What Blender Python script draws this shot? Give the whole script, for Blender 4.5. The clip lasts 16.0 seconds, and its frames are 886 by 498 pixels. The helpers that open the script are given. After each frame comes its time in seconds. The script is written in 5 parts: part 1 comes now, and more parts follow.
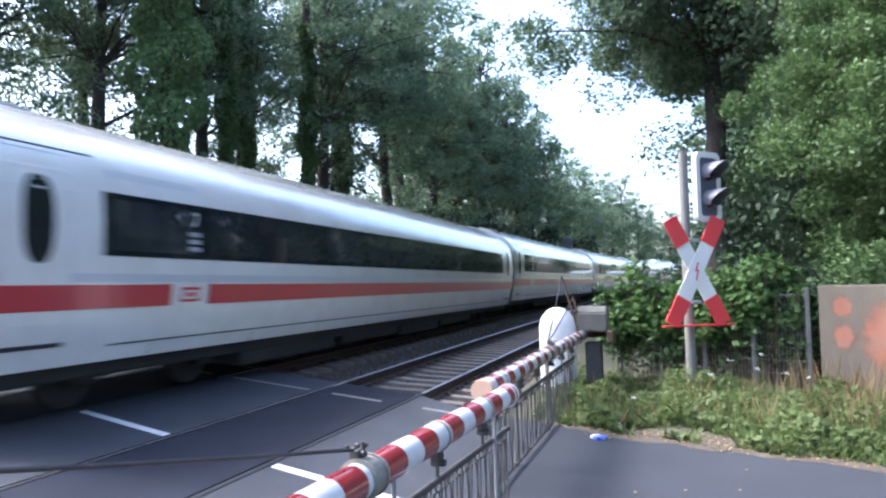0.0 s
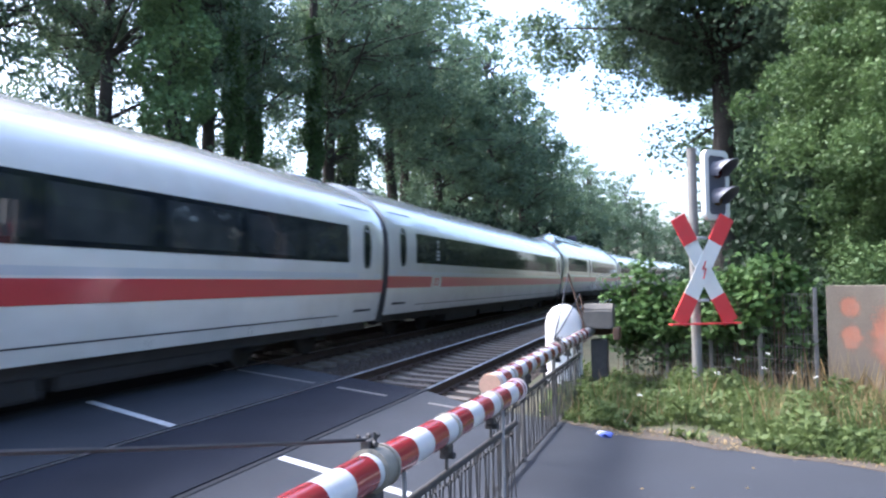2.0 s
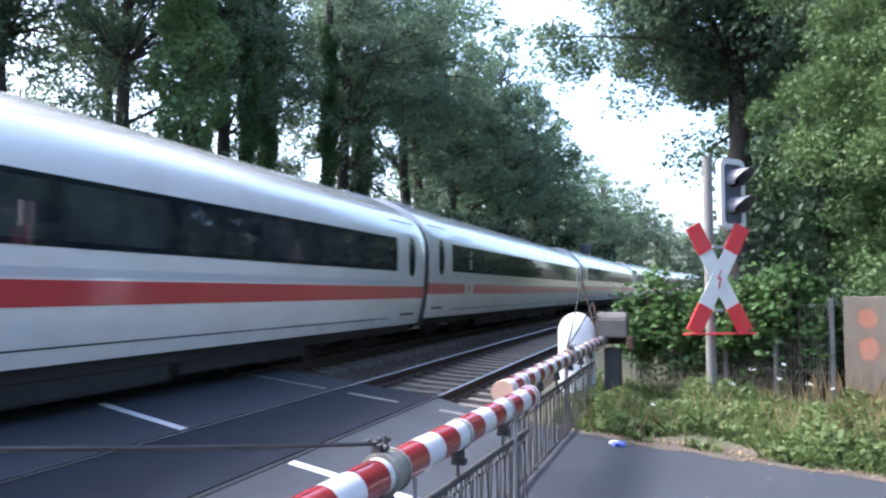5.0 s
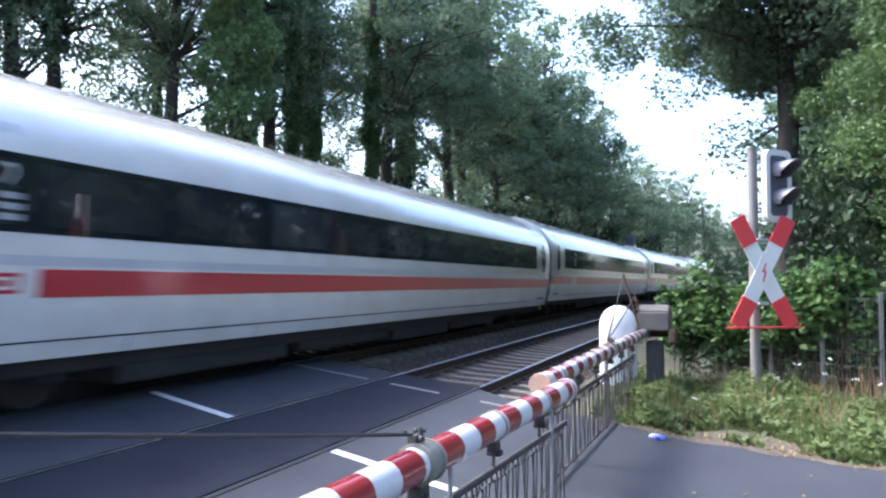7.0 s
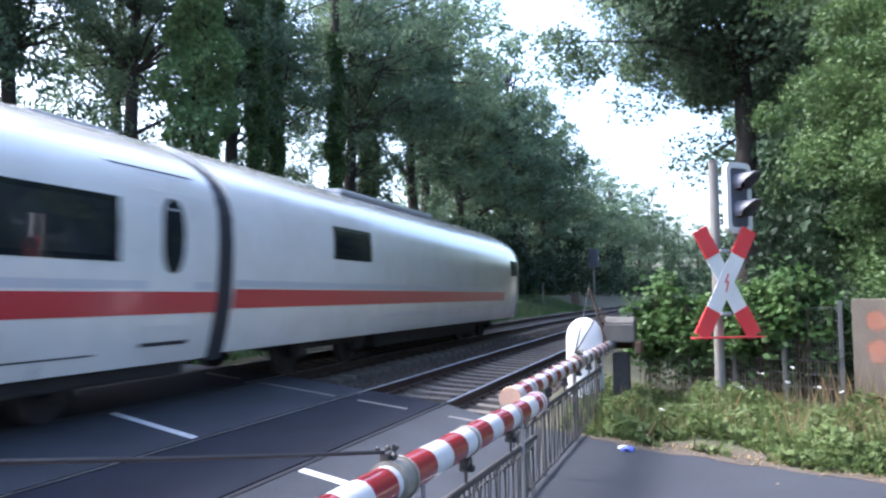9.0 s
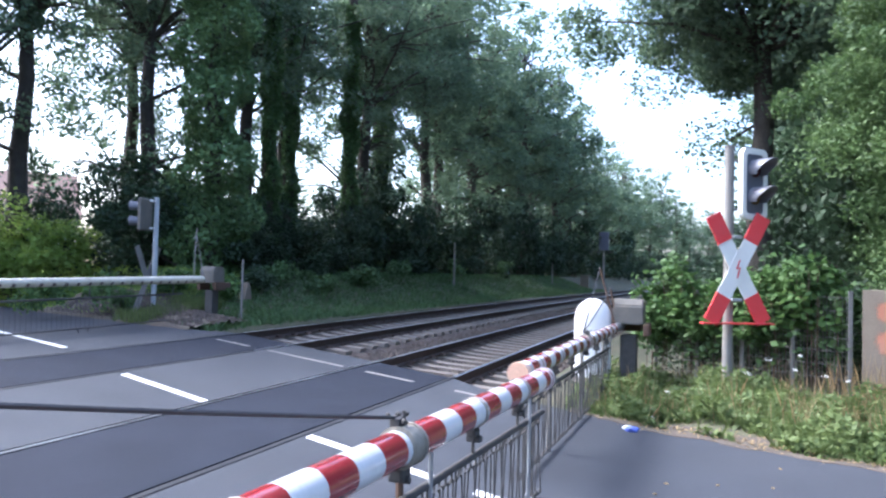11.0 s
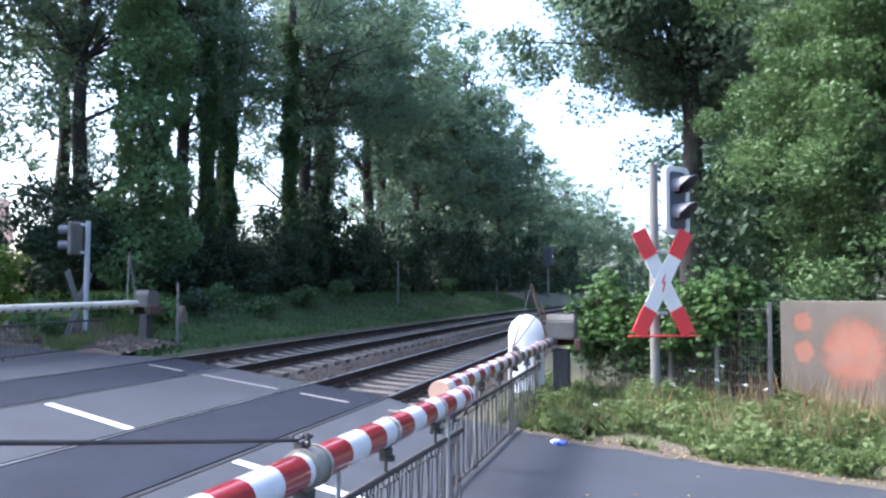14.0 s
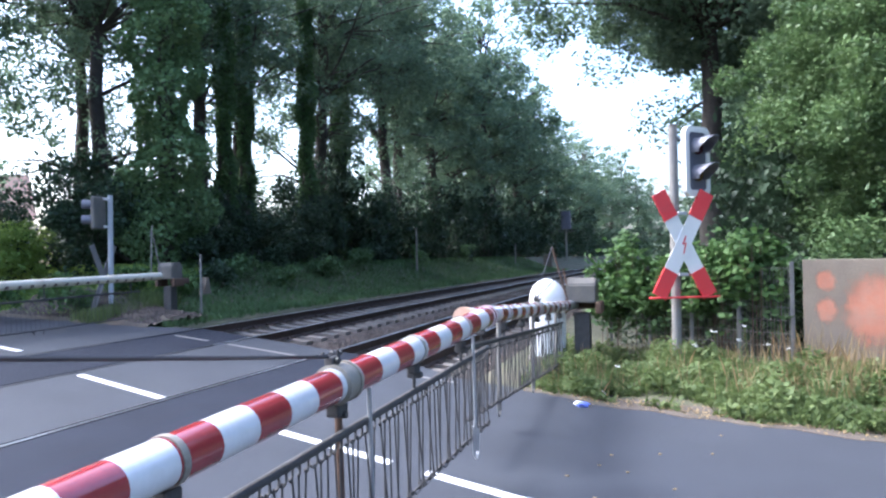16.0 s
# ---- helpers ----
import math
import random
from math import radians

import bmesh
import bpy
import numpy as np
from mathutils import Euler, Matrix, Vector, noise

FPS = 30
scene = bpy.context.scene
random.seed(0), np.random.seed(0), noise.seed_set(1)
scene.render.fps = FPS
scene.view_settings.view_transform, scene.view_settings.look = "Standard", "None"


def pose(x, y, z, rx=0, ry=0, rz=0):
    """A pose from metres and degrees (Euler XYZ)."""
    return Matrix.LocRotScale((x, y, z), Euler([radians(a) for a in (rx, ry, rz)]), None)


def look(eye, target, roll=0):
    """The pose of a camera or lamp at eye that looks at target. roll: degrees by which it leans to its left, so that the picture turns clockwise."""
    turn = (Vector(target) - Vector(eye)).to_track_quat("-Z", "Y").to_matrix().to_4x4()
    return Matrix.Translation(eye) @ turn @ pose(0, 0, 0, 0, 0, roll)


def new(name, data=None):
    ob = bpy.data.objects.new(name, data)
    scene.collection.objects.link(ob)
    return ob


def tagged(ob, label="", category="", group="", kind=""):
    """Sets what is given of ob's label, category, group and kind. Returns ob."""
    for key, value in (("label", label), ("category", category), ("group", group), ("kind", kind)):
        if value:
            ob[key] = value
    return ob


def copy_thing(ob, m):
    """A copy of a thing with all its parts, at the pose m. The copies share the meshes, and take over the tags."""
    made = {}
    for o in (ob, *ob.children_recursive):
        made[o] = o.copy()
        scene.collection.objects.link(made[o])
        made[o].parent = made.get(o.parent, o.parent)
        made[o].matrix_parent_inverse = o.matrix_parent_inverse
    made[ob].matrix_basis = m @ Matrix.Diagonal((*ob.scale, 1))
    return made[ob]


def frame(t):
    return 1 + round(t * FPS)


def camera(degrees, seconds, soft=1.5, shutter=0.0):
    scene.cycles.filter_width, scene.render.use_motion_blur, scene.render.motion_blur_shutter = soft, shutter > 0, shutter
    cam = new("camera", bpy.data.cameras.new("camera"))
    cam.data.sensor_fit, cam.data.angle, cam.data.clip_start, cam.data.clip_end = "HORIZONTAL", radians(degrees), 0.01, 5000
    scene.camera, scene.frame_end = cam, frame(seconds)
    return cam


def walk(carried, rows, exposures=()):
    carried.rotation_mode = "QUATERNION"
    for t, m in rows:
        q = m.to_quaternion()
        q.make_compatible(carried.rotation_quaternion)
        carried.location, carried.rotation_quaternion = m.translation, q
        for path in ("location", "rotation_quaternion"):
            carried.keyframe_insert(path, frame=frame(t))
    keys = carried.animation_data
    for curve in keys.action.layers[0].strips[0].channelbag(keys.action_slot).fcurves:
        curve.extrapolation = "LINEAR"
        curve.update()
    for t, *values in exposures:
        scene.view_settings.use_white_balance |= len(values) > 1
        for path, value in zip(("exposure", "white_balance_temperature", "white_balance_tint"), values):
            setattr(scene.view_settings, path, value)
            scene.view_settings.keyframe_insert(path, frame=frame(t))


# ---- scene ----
cam = camera(59.0, 16.0, soft=2.3, shutter=0.18)
PATH = [
    (0, (-7.33, -3.668, 1.6), (-5.411, -3.113, 1.697), -1.5),
    (0.5, (-7.317, -3.648, 1.593), (-5.386, -3.133, 1.691), -0.3),
    (1, (-7.319, -3.627, 1.585), (-5.409, -3.037, 1.651), -0.6),
    (1.5, (-7.299, -3.618, 1.574), (-5.372, -3.087, 1.649), -1.3),
    (2, (-7.326, -3.619, 1.572), (-5.409, -3.054, 1.662), -0.8),
    (2.5, (-7.313, -3.607, 1.57), (-5.397, -3.041, 1.666), -0.3),
    (3, (-7.307, -3.594, 1.575), (-5.402, -3.001, 1.713), -0.5),
    (5.3, (-7.296, -3.614, 1.55), (-5.391, -3.013, 1.652), -0.1),
    (5.5, (-7.34, -3.62, 1.569), (-5.437, -3.008, 1.646), -0.8),
    (6, (-7.331, -3.624, 1.578), (-5.438, -2.983, 1.672), -0.6),
    (6.5, (-7.324, -3.634, 1.573), (-5.431, -2.996, 1.676), -0.3),
    (7, (-7.367, -3.676, 1.571), (-5.496, -2.974, 1.659), 0.0),
    (7.5, (-7.37, -3.707, 1.57), (-5.48, -3.06, 1.677), -0.5),
    (8, (-7.374, -3.696, 1.579), (-5.473, -3.083, 1.687), -0.8),
    (8.5, (-7.341, -3.639, 1.577), (-5.444, -3.02, 1.705), -1.0),
    (10.8, (-7.362, -3.629, 1.536), (-5.454, -3.03, 1.598), 1.4),
    (11, (-7.375, -3.616, 1.536), (-5.482, -2.976, 1.603), 1.4),
    (11.5, (-7.407, -3.611, 1.544), (-5.546, -2.883, 1.627), 0.7),
    (12, (-7.401, -3.591, 1.542), (-5.535, -2.874, 1.598), 0.0),
    (12.5, (-7.385, -3.58, 1.538), (-5.487, -2.95, 1.578), 0.1),
    (13, (-7.359, -3.599, 1.527), (-5.43, -3.073, 1.571), 1.2),
    (13.5, (-7.361, -3.698, 1.538), (-5.424, -3.204, 1.604), 0.4),
    (14, (-7.424, -3.865, 1.566), (-5.494, -3.353, 1.679), 0.2),
    (14.5, (-7.49, -3.904, 1.571), (-5.576, -3.336, 1.68), 0.3),
    (15, (-7.468, -3.86, 1.558), (-5.56, -3.268, 1.659), -0.2),
    (15.5, (-7.49, -3.854, 1.558), (-5.585, -3.248, 1.608), -0.8),
    (16, (-7.478, -3.843, 1.569), (-5.557, -3.286, 1.596), -1.0),
]
walk(cam, [(t, look(e, g, r)) for t, e, g, r in PATH], [(0, 2.3, 5560, 13), (8.7, 2.3, 5560, 13), (10.8, 2.4, 5400, 13), (16, 2.4, 5400, 13)])

K = 0.06            # the crossing's cross-fall: both tracks are canted towards the near side


def off(x):
    """How far the line bends sideways at x: straight over the road, then a right-hand curve."""
    v = min(max(x - 8.0, 0.0), 400.0)
    return -v * v / 1850.0


def rise(x):
    """The line's gentle climb."""
    return 0.0045 * min(max(x - 3.0, 0.0), 150.0)


# ---- light ----
world = bpy.data.worlds.new("world")
scene.world = world
world.use_nodes = True
wn = world.node_tree
sky = wn.nodes.new("ShaderNodeTexSky")
sky.sky_type, sky.sun_disc = "NISHITA", False
sky.sun_elevation, sky.sun_rotation = radians(48), radians(0)
sky.air_density, sky.dust_density, sky.ozone_density = 1.0, 5.0, 1.0
wn.links.new(sky.outputs[0], wn.nodes["Background"].inputs[0])
wn.nodes["Background"].inputs[1].default_value = 0.15
sun_data = bpy.data.lights.new("sun", "SUN")
sun_data.energy, sun_data.angle, sun_data.color = 1.7, radians(14), (1.0, 0.94, 0.85)
sun = new("sun", sun_data)
sun.matrix_world = look((0, 0, 60), Vector((0, 0, 60)) - Vector((0, math.cos(radians(48)), math.sin(radians(48)))))


# ---- materials ----
def mat(name, base, rough=0.6, metal=0.0, var=0.25, scale=6.0, fine=60.0, bump=0.15, dirt=None, dirt_amount=0.5, dirt_scale=1.3, island=0.0, piece=0.0, spec=0.5):
    m = bpy.data.materials.new(name)
    m.use_nodes = True
    nt = m.node_tree
    n, l = nt.nodes, nt.links
    p = n["Principled BSDF"]
    p.inputs["Roughness"].default_value, p.inputs["Metallic"].default_value = rough, metal
    p.inputs["Specular IOR Level"].default_value = spec
    tc = n.new("ShaderNodeTexCoord")
    big = n.new("ShaderNodeTexNoise")
    big.inputs["Scale"].default_value, big.inputs["Detail"].default_value = scale, 5
    small = n.new("ShaderNodeTexNoise")
    small.inputs["Scale"].default_value, small.inputs["Detail"].default_value = fine, 3
    l.new(tc.outputs["Object"], big.inputs["Vector"])
    l.new(tc.outputs["Object"], small.inputs["Vector"])
    total = n.new("ShaderNodeMath")
    total.operation = "ADD"
    l.new(big.outputs["Fac"], total.inputs[0])
    l.new(small.outputs["Fac"], total.inputs[1])
    ramp = n.new("ShaderNodeMapRange")
    ramp.inputs["From Min"].default_value, ramp.inputs["From Max"].default_value = 0.6, 1.4
    ramp.inputs["To Min"].default_value, ramp.inputs["To Max"].default_value = 1 - var, 1 + var
    l.new(total.outputs[0], ramp.inputs["Value"])
    hsv = n.new("ShaderNodeHueSaturation")
    hsv.inputs["Color"].default_value = (*base, 1)
    value = ramp.outputs[0]
    if island or piece:
        source = n.new("ShaderNodeNewGeometry").outputs["Random Per Island"] if island else n.new("ShaderNodeObjectInfo").outputs["Random"]
        r2 = n.new("ShaderNodeMapRange")
        a = island or piece
        r2.inputs["To Min"].default_value, r2.inputs["To Max"].default_value = 1 - a, 1 + a
        l.new(source, r2.inputs["Value"])
        mul = n.new("ShaderNodeMath")
        mul.operation = "MULTIPLY"
        l.new(value, mul.inputs[0])
        l.new(r2.outputs[0], mul.inputs[1])
        value = mul.outputs[0]
    l.new(value, hsv.inputs["Value"])
    colour = hsv.outputs[0]
    if dirt:
        d = n.new("ShaderNodeTexNoise")
        d.inputs["Scale"].default_value, d.inputs["Detail"].default_value, d.inputs["Roughness"].default_value = dirt_scale, 8, 0.65
        l.new(tc.outputs["Object"], d.inputs["Vector"])
        dr = n.new("ShaderNodeMapRange")
        dr.inputs["From Min"].default_value, dr.inputs["From Max"].default_value = 0.45, 0.75
        dr.inputs["To Max"].default_value = dirt_amount
        l.new(d.outputs["Fac"], dr.inputs["Value"])
        mix = n.new("ShaderNodeMix")
        mix.data_type = "RGBA"
        l.new(dr.outputs[0], mix.inputs[0])
        l.new(colour, mix.inputs[6])
        mix.inputs[7].default_value = (*dirt, 1)
        colour = mix.outputs[2]
    l.new(colour, p.inputs["Base Color"])
    if bump:
        b = n.new("ShaderNodeBump")
        b.inputs["Strength"].default_value, b.inputs["Distance"].default_value = bump, 0.02
        l.new(total.outputs[0], b.inputs["Height"])
        l.new(b.outputs[0], p.inputs["Normal"])
    return m


def leaf_mat(name, base, light, through_light=0.4):
    m = bpy.data.materials.new(name)
    m.use_nodes = True
    nt = m.node_tree
    n, l = nt.nodes, nt.links
    p = n["Principled BSDF"]
    p.inputs["Roughness"].default_value = 0.55
    p.inputs["Specular IOR Level"].default_value = 0.22
    g = n.new("ShaderNodeNewGeometry")
    tc = n.new("ShaderNodeTexCoord")
    nz = n.new("ShaderNodeTexNoise")
    nz.inputs["Scale"].default_value = 0.6
    l.new(tc.outputs["Object"], nz.inputs["Vector"])
    add = n.new("ShaderNodeMath")
    add.operation = "MULTIPLY_ADD"
    l.new(g.outputs["Random Per Island"], add.inputs[0])
    add.inputs[1].default_value = 0.7
    mr = n.new("ShaderNodeMapRange")
    mr.inputs["From Min"].default_value, mr.inputs["From Max"].default_value = 0.35, 0.7
    mr.inputs["To Min"].default_value, mr.inputs["To Max"].default_value = 0.0, 0.5
    l.new(nz.outputs["Fac"], mr.inputs["Value"])
    l.new(mr.outputs[0], add.inputs[2])
    mix = n.new("ShaderNodeMix")
    mix.data_type = "RGBA"
    l.new(add.outputs[0], mix.inputs[0])
    mix.inputs[6].default_value, mix.inputs[7].default_value = (*base, 1), (*light, 1)
    l.new(mix.outputs[2], p.inputs["Base Color"])
    t = n.new("ShaderNodeBsdfTranslucent")
    l.new(mix.outputs[2], t.inputs["Color"])
    ms = n.new("ShaderNodeMixShader")
    ms.inputs[0].default_value = through_light
    l.new(p.outputs[0], ms.inputs[1])
    l.new(t.outputs[0], ms.inputs[2])
    l.new(ms.outputs[0], n["Material Output"].inputs["Surface"])
    return m


ASPHALT = mat("asphalt", (0.034, 0.038, 0.047), 0.85, spec=0.25, var=0.22, scale=0.9, fine=140, bump=0.3, dirt=(0.048, 0.052, 0.06), dirt_amount=0.6, dirt_scale=0.5)
ASPHALT_DARK = mat("dark asphalt", (0.0165, 0.0195, 0.029), 0.85, spec=0.12, var=0.2, scale=1.2, fine=160, bump=0.3, dirt=(0.023, 0.027, 0.039), dirt_amount=0.5)
TAR = mat("tar joint", (0.015, 0.015, 0.018), 0.7, scale=8)
PAINT_LINE = mat("worn road paint", (0.6, 0.6, 0.59), 0.6, var=0.12, scale=4, dirt=(0.3, 0.3, 0.31), dirt_amount=0.7, dirt_scale=7)
PAINT_FADED = mat("faded road paint", (0.180, 0.168, 0.156), 0.7, dirt=(0.13, 0.125, 0.12), dirt_amount=1.0, dirt_scale=5)
BALLAST = mat("ballast", (0.07, 0.053, 0.042), 0.9, var=0.5, scale=14, fine=45, bump=1.0, dirt=(0.07, 0.055, 0.045), dirt_amount=0.7, dirt_scale=0.8)
STONE = mat("ballast stone", (0.078, 0.06, 0.048), 0.9, var=0.2, island=0.5)
CONCRETE_SLEEPER = mat("sleeper concrete", (0.155, 0.134, 0.112), 0.85, var=0.2, scale=5, dirt=(0.16, 0.12, 0.09), dirt_amount=0.6, dirt_scale=3, piece=0.15)
RAIL_RUST = mat("rail rust", (0.06, 0.043, 0.036), 0.8, spec=0.15, var=0.3, scale=4)
RAIL_WORN = mat("dark rail head in the road", (0.022, 0.023, 0.027), 0.6, spec=0.2, var=0.2)
RAIL_TOP = mat("polished rail head", (0.4, 0.4, 0.42), 0.3, metal=1.0, var=0.05, bump=0.02)
SOIL = mat("grassy soil", (0.068, 0.068, 0.036), 0.95, var=0.5, scale=1.5, fine=30, bump=0.8, dirt=(0.11, 0.085, 0.055), dirt_amount=0.7, dirt_scale=0.35)
VERGE = mat("dry verge soil", (0.085, 0.066, 0.05), 0.95, var=0.35, scale=3, fine=50, bump=0.8, dirt=(0.09, 0.09, 0.05), dirt_amount=0.6)
WHITE_TRAIN = mat("train white", (0.76, 0.735, 0.68), 0.16, var=0.04, scale=0.8, fine=4, bump=0.01, dirt=(0.56, 0.51, 0.43), dirt_amount=0.55, dirt_scale=0.7)
SKIRT_TRAIN = mat("train skirt", (0.6, 0.6, 0.59), 0.4, var=0.06, scale=1.0, fine=5, bump=0.02, dirt=(0.33, 0.3, 0.26), dirt_amount=0.6, dirt_scale=1.2)
GREY_TRAIN = mat("train grey band", (0.52, 0.53, 0.54), 0.35, var=0.04, bump=0.01)
RED_TRAIN = mat("train red", (0.47, 0.012, 0.036), 0.35, var=0.06, scale=1, fine=6, bump=0.01)
GLASS_DARK = mat("tinted glass", (0.012, 0.015, 0.02), 0.06, var=0.3, scale=0.7, fine=2, bump=0.0, spec=0.6)
PANE_DARK = mat("window pane glass", (0.03, 0.034, 0.036), 0.04, var=0.5, scale=0.9, fine=3, bump=0.0, piece=0.3, spec=0.6)
for lacquer in (WHITE_TRAIN, GREY_TRAIN, RED_TRAIN):
    lacquer.node_tree.nodes["Principled BSDF"].inputs["Coat Weight"].default_value = 1.0
    lacquer.node_tree.nodes["Principled BSDF"].inputs["Coat Roughness"].default_value = 0.16
BLACK_RUBBER = mat("black rubber", (0.025, 0.026, 0.03), 0.75, var=0.2)
# Dirt, plus the shade below the cars put into the near-black base.
UNDERFRAME = mat("dirty shaded underframe", (0.028, 0.026, 0.025), 0.85, var=0.4, scale=3)
PANTO_GREY = mat("roof grey", (0.35, 0.36, 0.37), 0.5, var=0.1)
# The pale blue base carries the sky's reflection in the glass.
SKYLIGHT = mat("skylight glass with painted sky", (0.4, 0.52, 0.58), 0.08, var=0.1, bump=0.0)
CLAMP = mat("weathered clamp steel", (0.26, 0.24, 0.2), 0.6, metal=0.3, var=0.2, scale=14, dirt=(0.16, 0.13, 0.1), dirt_amount=0.5, dirt_scale=9)
BOOM_WHITE = mat("boom white", (0.62, 0.62, 0.62), 0.12, spec=1.0, var=0.06, scale=4, fine=30, bump=0.0, dirt=(0.5, 0.49, 0.47), dirt_amount=0.5, dirt_scale=6)
BOOM_RED = mat("boom red", (0.25, 0.024, 0.03), 0.12, spec=1.0, var=0.12, scale=5, fine=30, bump=0.0, dirt=(0.2, 0.03, 0.035), dirt_amount=0.5, dirt_scale=7)
BOOM_OLD = mat("weathered boom cream", (0.62, 0.57, 0.45), 0.6, var=0.15, scale=5, dirt=(0.25, 0.2, 0.14), dirt_amount=0.7, dirt_scale=5)
BOOM_MARK = mat("boom weathered mark", (0.12, 0.085, 0.07), 0.7)
CAP_WOOD = mat("boom end cap", (0.62, 0.4, 0.27), 0.6, var=0.15)
STEEL = mat("galvanised steel", (0.36, 0.37, 0.39), 0.45, metal=0.75, var=0.15, scale=12, bump=0.05)
STEEL_DARK = mat("weathered steel", (0.055, 0.052, 0.05), 0.65, metal=0.25, var=0.3, scale=14)
FENCE_GREY = mat("weathered fence wire", (0.15, 0.145, 0.135), 0.6, metal=0.3, var=0.2, scale=14)
RUST = mat("rusty iron", (0.1, 0.06, 0.04), 0.85, metal=0.2, var=0.4, scale=16)
CABLE = mat("black cable", (0.015, 0.015, 0.018), 0.6, var=0.1)
CAST = mat("drive housing grey", (0.12, 0.11, 0.093), 0.7, var=0.15, scale=4, dirt=(0.18, 0.15, 0.12), dirt_amount=0.6, dirt_scale=4)
CONCRETE = mat("weathered concrete", (0.155, 0.128, 0.097), 0.9, var=0.2, scale=3, fine=40, bump=0.3, dirt=(0.13, 0.105, 0.085), dirt_amount=0.8, dirt_scale=1.1)
WALL_PAINT = mat("sprayed orange paint", (0.31, 0.125, 0.075), 0.8, var=0.25, scale=2.5, dirt=(0.24, 0.16, 0.12), dirt_amount=0.8, dirt_scale=3)


def soften(m):
    """Lets sprayed paint fade out towards the rim of its patch."""
    n, l = m.node_tree.nodes, m.node_tree.links
    tc = n.new("ShaderNodeTexCoord")
    sub = n.new("ShaderNodeVectorMath")
    sub.operation = "MULTIPLY_ADD"
    l.new(tc.outputs["Generated"], sub.inputs[0])
    sub.inputs[1].default_value, sub.inputs[2].default_value = (1, 0, 1), (-0.5, 0, -0.5)
    ln = n.new("ShaderNodeVectorMath")
    ln.operation = "LENGTH"
    l.new(sub.outputs[0], ln.inputs[0])
    nz = n.new("ShaderNodeTexNoise")
    nz.inputs["Scale"].default_value = 9
    l.new(tc.outputs["Object"], nz.inputs["Vector"])
    add = n.new("ShaderNodeMath")
    add.operation = "MULTIPLY_ADD"
    l.new(nz.outputs["Fac"], add.inputs[0])
    add.inputs[1].default_value = 0.2
    l.new(ln.outputs["Value"], add.inputs[2])
    speck = n.new("ShaderNodeTexNoise")
    speck.inputs["Scale"].default_value = 110
    l.new(tc.outputs["Object"], speck.inputs["Vector"])
    mist = n.new("ShaderNodeMath")
    mist.operation = "MULTIPLY_ADD"
    l.new(speck.outputs["Fac"], mist.inputs[0])
    mist.inputs[1].default_value = 0.5
    l.new(add.outputs[0], mist.inputs[2])
    mr = n.new("ShaderNodeMapRange")
    mr.interpolation_type = "SMOOTHSTEP"
    mr.inputs["From Min"].default_value, mr.inputs["From Max"].default_value = 0.66, 0.7
    mr.inputs["To Min"].default_value, mr.inputs["To Max"].default_value = 1.0, 0.0
    l.new(mist.outputs[0], mr.inputs["Value"])
    clear = n.new("ShaderNodeBsdfTransparent")
    mix = n.new("ShaderNodeMixShader")
    l.new(mr.outputs[0], mix.inputs[0])
    l.new(clear.outputs[0], mix.inputs[1])
    l.new(n["Principled BSDF"].outputs[0], mix.inputs[2])
    l.new(mix.outputs[0], n["Material Output"].inputs["Surface"])


soften(WALL_PAINT)
WALL_LINE = mat("sprayed dark paint", (0.2, 0.14, 0.13), 0.8, var=0.2)
WALL_PALE = mat("sprayed pale paint", (0.55, 0.5, 0.46), 0.8, var=0.2)
WHITE_HOOD = mat("white plastic hood", (0.7, 0.7, 0.69), 0.4, var=0.04, scale=5, dirt=(0.55, 0.53, 0.48), dirt_amount=0.45, dirt_scale=4)
SIGN_WHITE = mat("sign white", (0.68, 0.665, 0.62), 0.4, var=0.04, dirt=(0.55, 0.53, 0.5), dirt_amount=0.4, dirt_scale=5)
SIGN_RED = mat("sign red", (0.6, 0.035, 0.04), 0.4, var=0.08, dirt=(0.4, 0.06, 0.06), dirt_amount=0.5, dirt_scale=6)
POST_GREY = mat("post grey", (0.18, 0.17, 0.155), 0.65, var=0.15, scale=9, dirt=(0.2, 0.17, 0.14), dirt_amount=0.6, dirt_scale=6)
SIGNAL_BLACK = mat("signal board", (0.1, 0.1, 0.125), 0.6, var=0.15)
VISOR = mat("signal visor", (0.13, 0.13, 0.15), 0.5, var=0.1)
LENS_RED = mat("dark red lens", (0.05, 0.008, 0.01), 0.15, var=0.1, bump=0)
LENS_AMBER = mat("dark amber lens", (0.08, 0.045, 0.015), 0.15, var=0.1, bump=0)
BARK = mat("bark", (0.05, 0.042, 0.035), 0.95, var=0.4, scale=5, fine=35, bump=0.9)
LITTER_BLUE = mat("crumpled blue wrapper", (0.12, 0.16, 0.5), 0.5, var=0.2)
LITTER_WHITE = mat("paper scrap", (0.75, 0.75, 0.73), 0.6, var=0.1)
PLASTER = mat("house plaster", (0.7, 0.66, 0.6), 0.8, var=0.08)
ROOF_TILE = mat("roof tile", (0.16, 0.1, 0.08), 0.8, var=0.25, scale=8)
BOX_YELLOW = mat("yellow marker paint", (0.6, 0.45, 0.05), 0.6)
LEAF_WOOD = leaf_mat("broadleaf foliage", (0.068, 0.112, 0.075), (0.155, 0.215, 0.125), 0.55)
# Shade under the trees is put into this near-black leaf colour.
LEAF_DARK = leaf_mat("undergrowth leaves with painted shade", (0.022, 0.04, 0.024), (0.045, 0.075, 0.038), 0.3)
LEAF_IVY = leaf_mat("ivy leaves", (0.055, 0.105, 0.045), (0.115, 0.185, 0.07), 0.35)
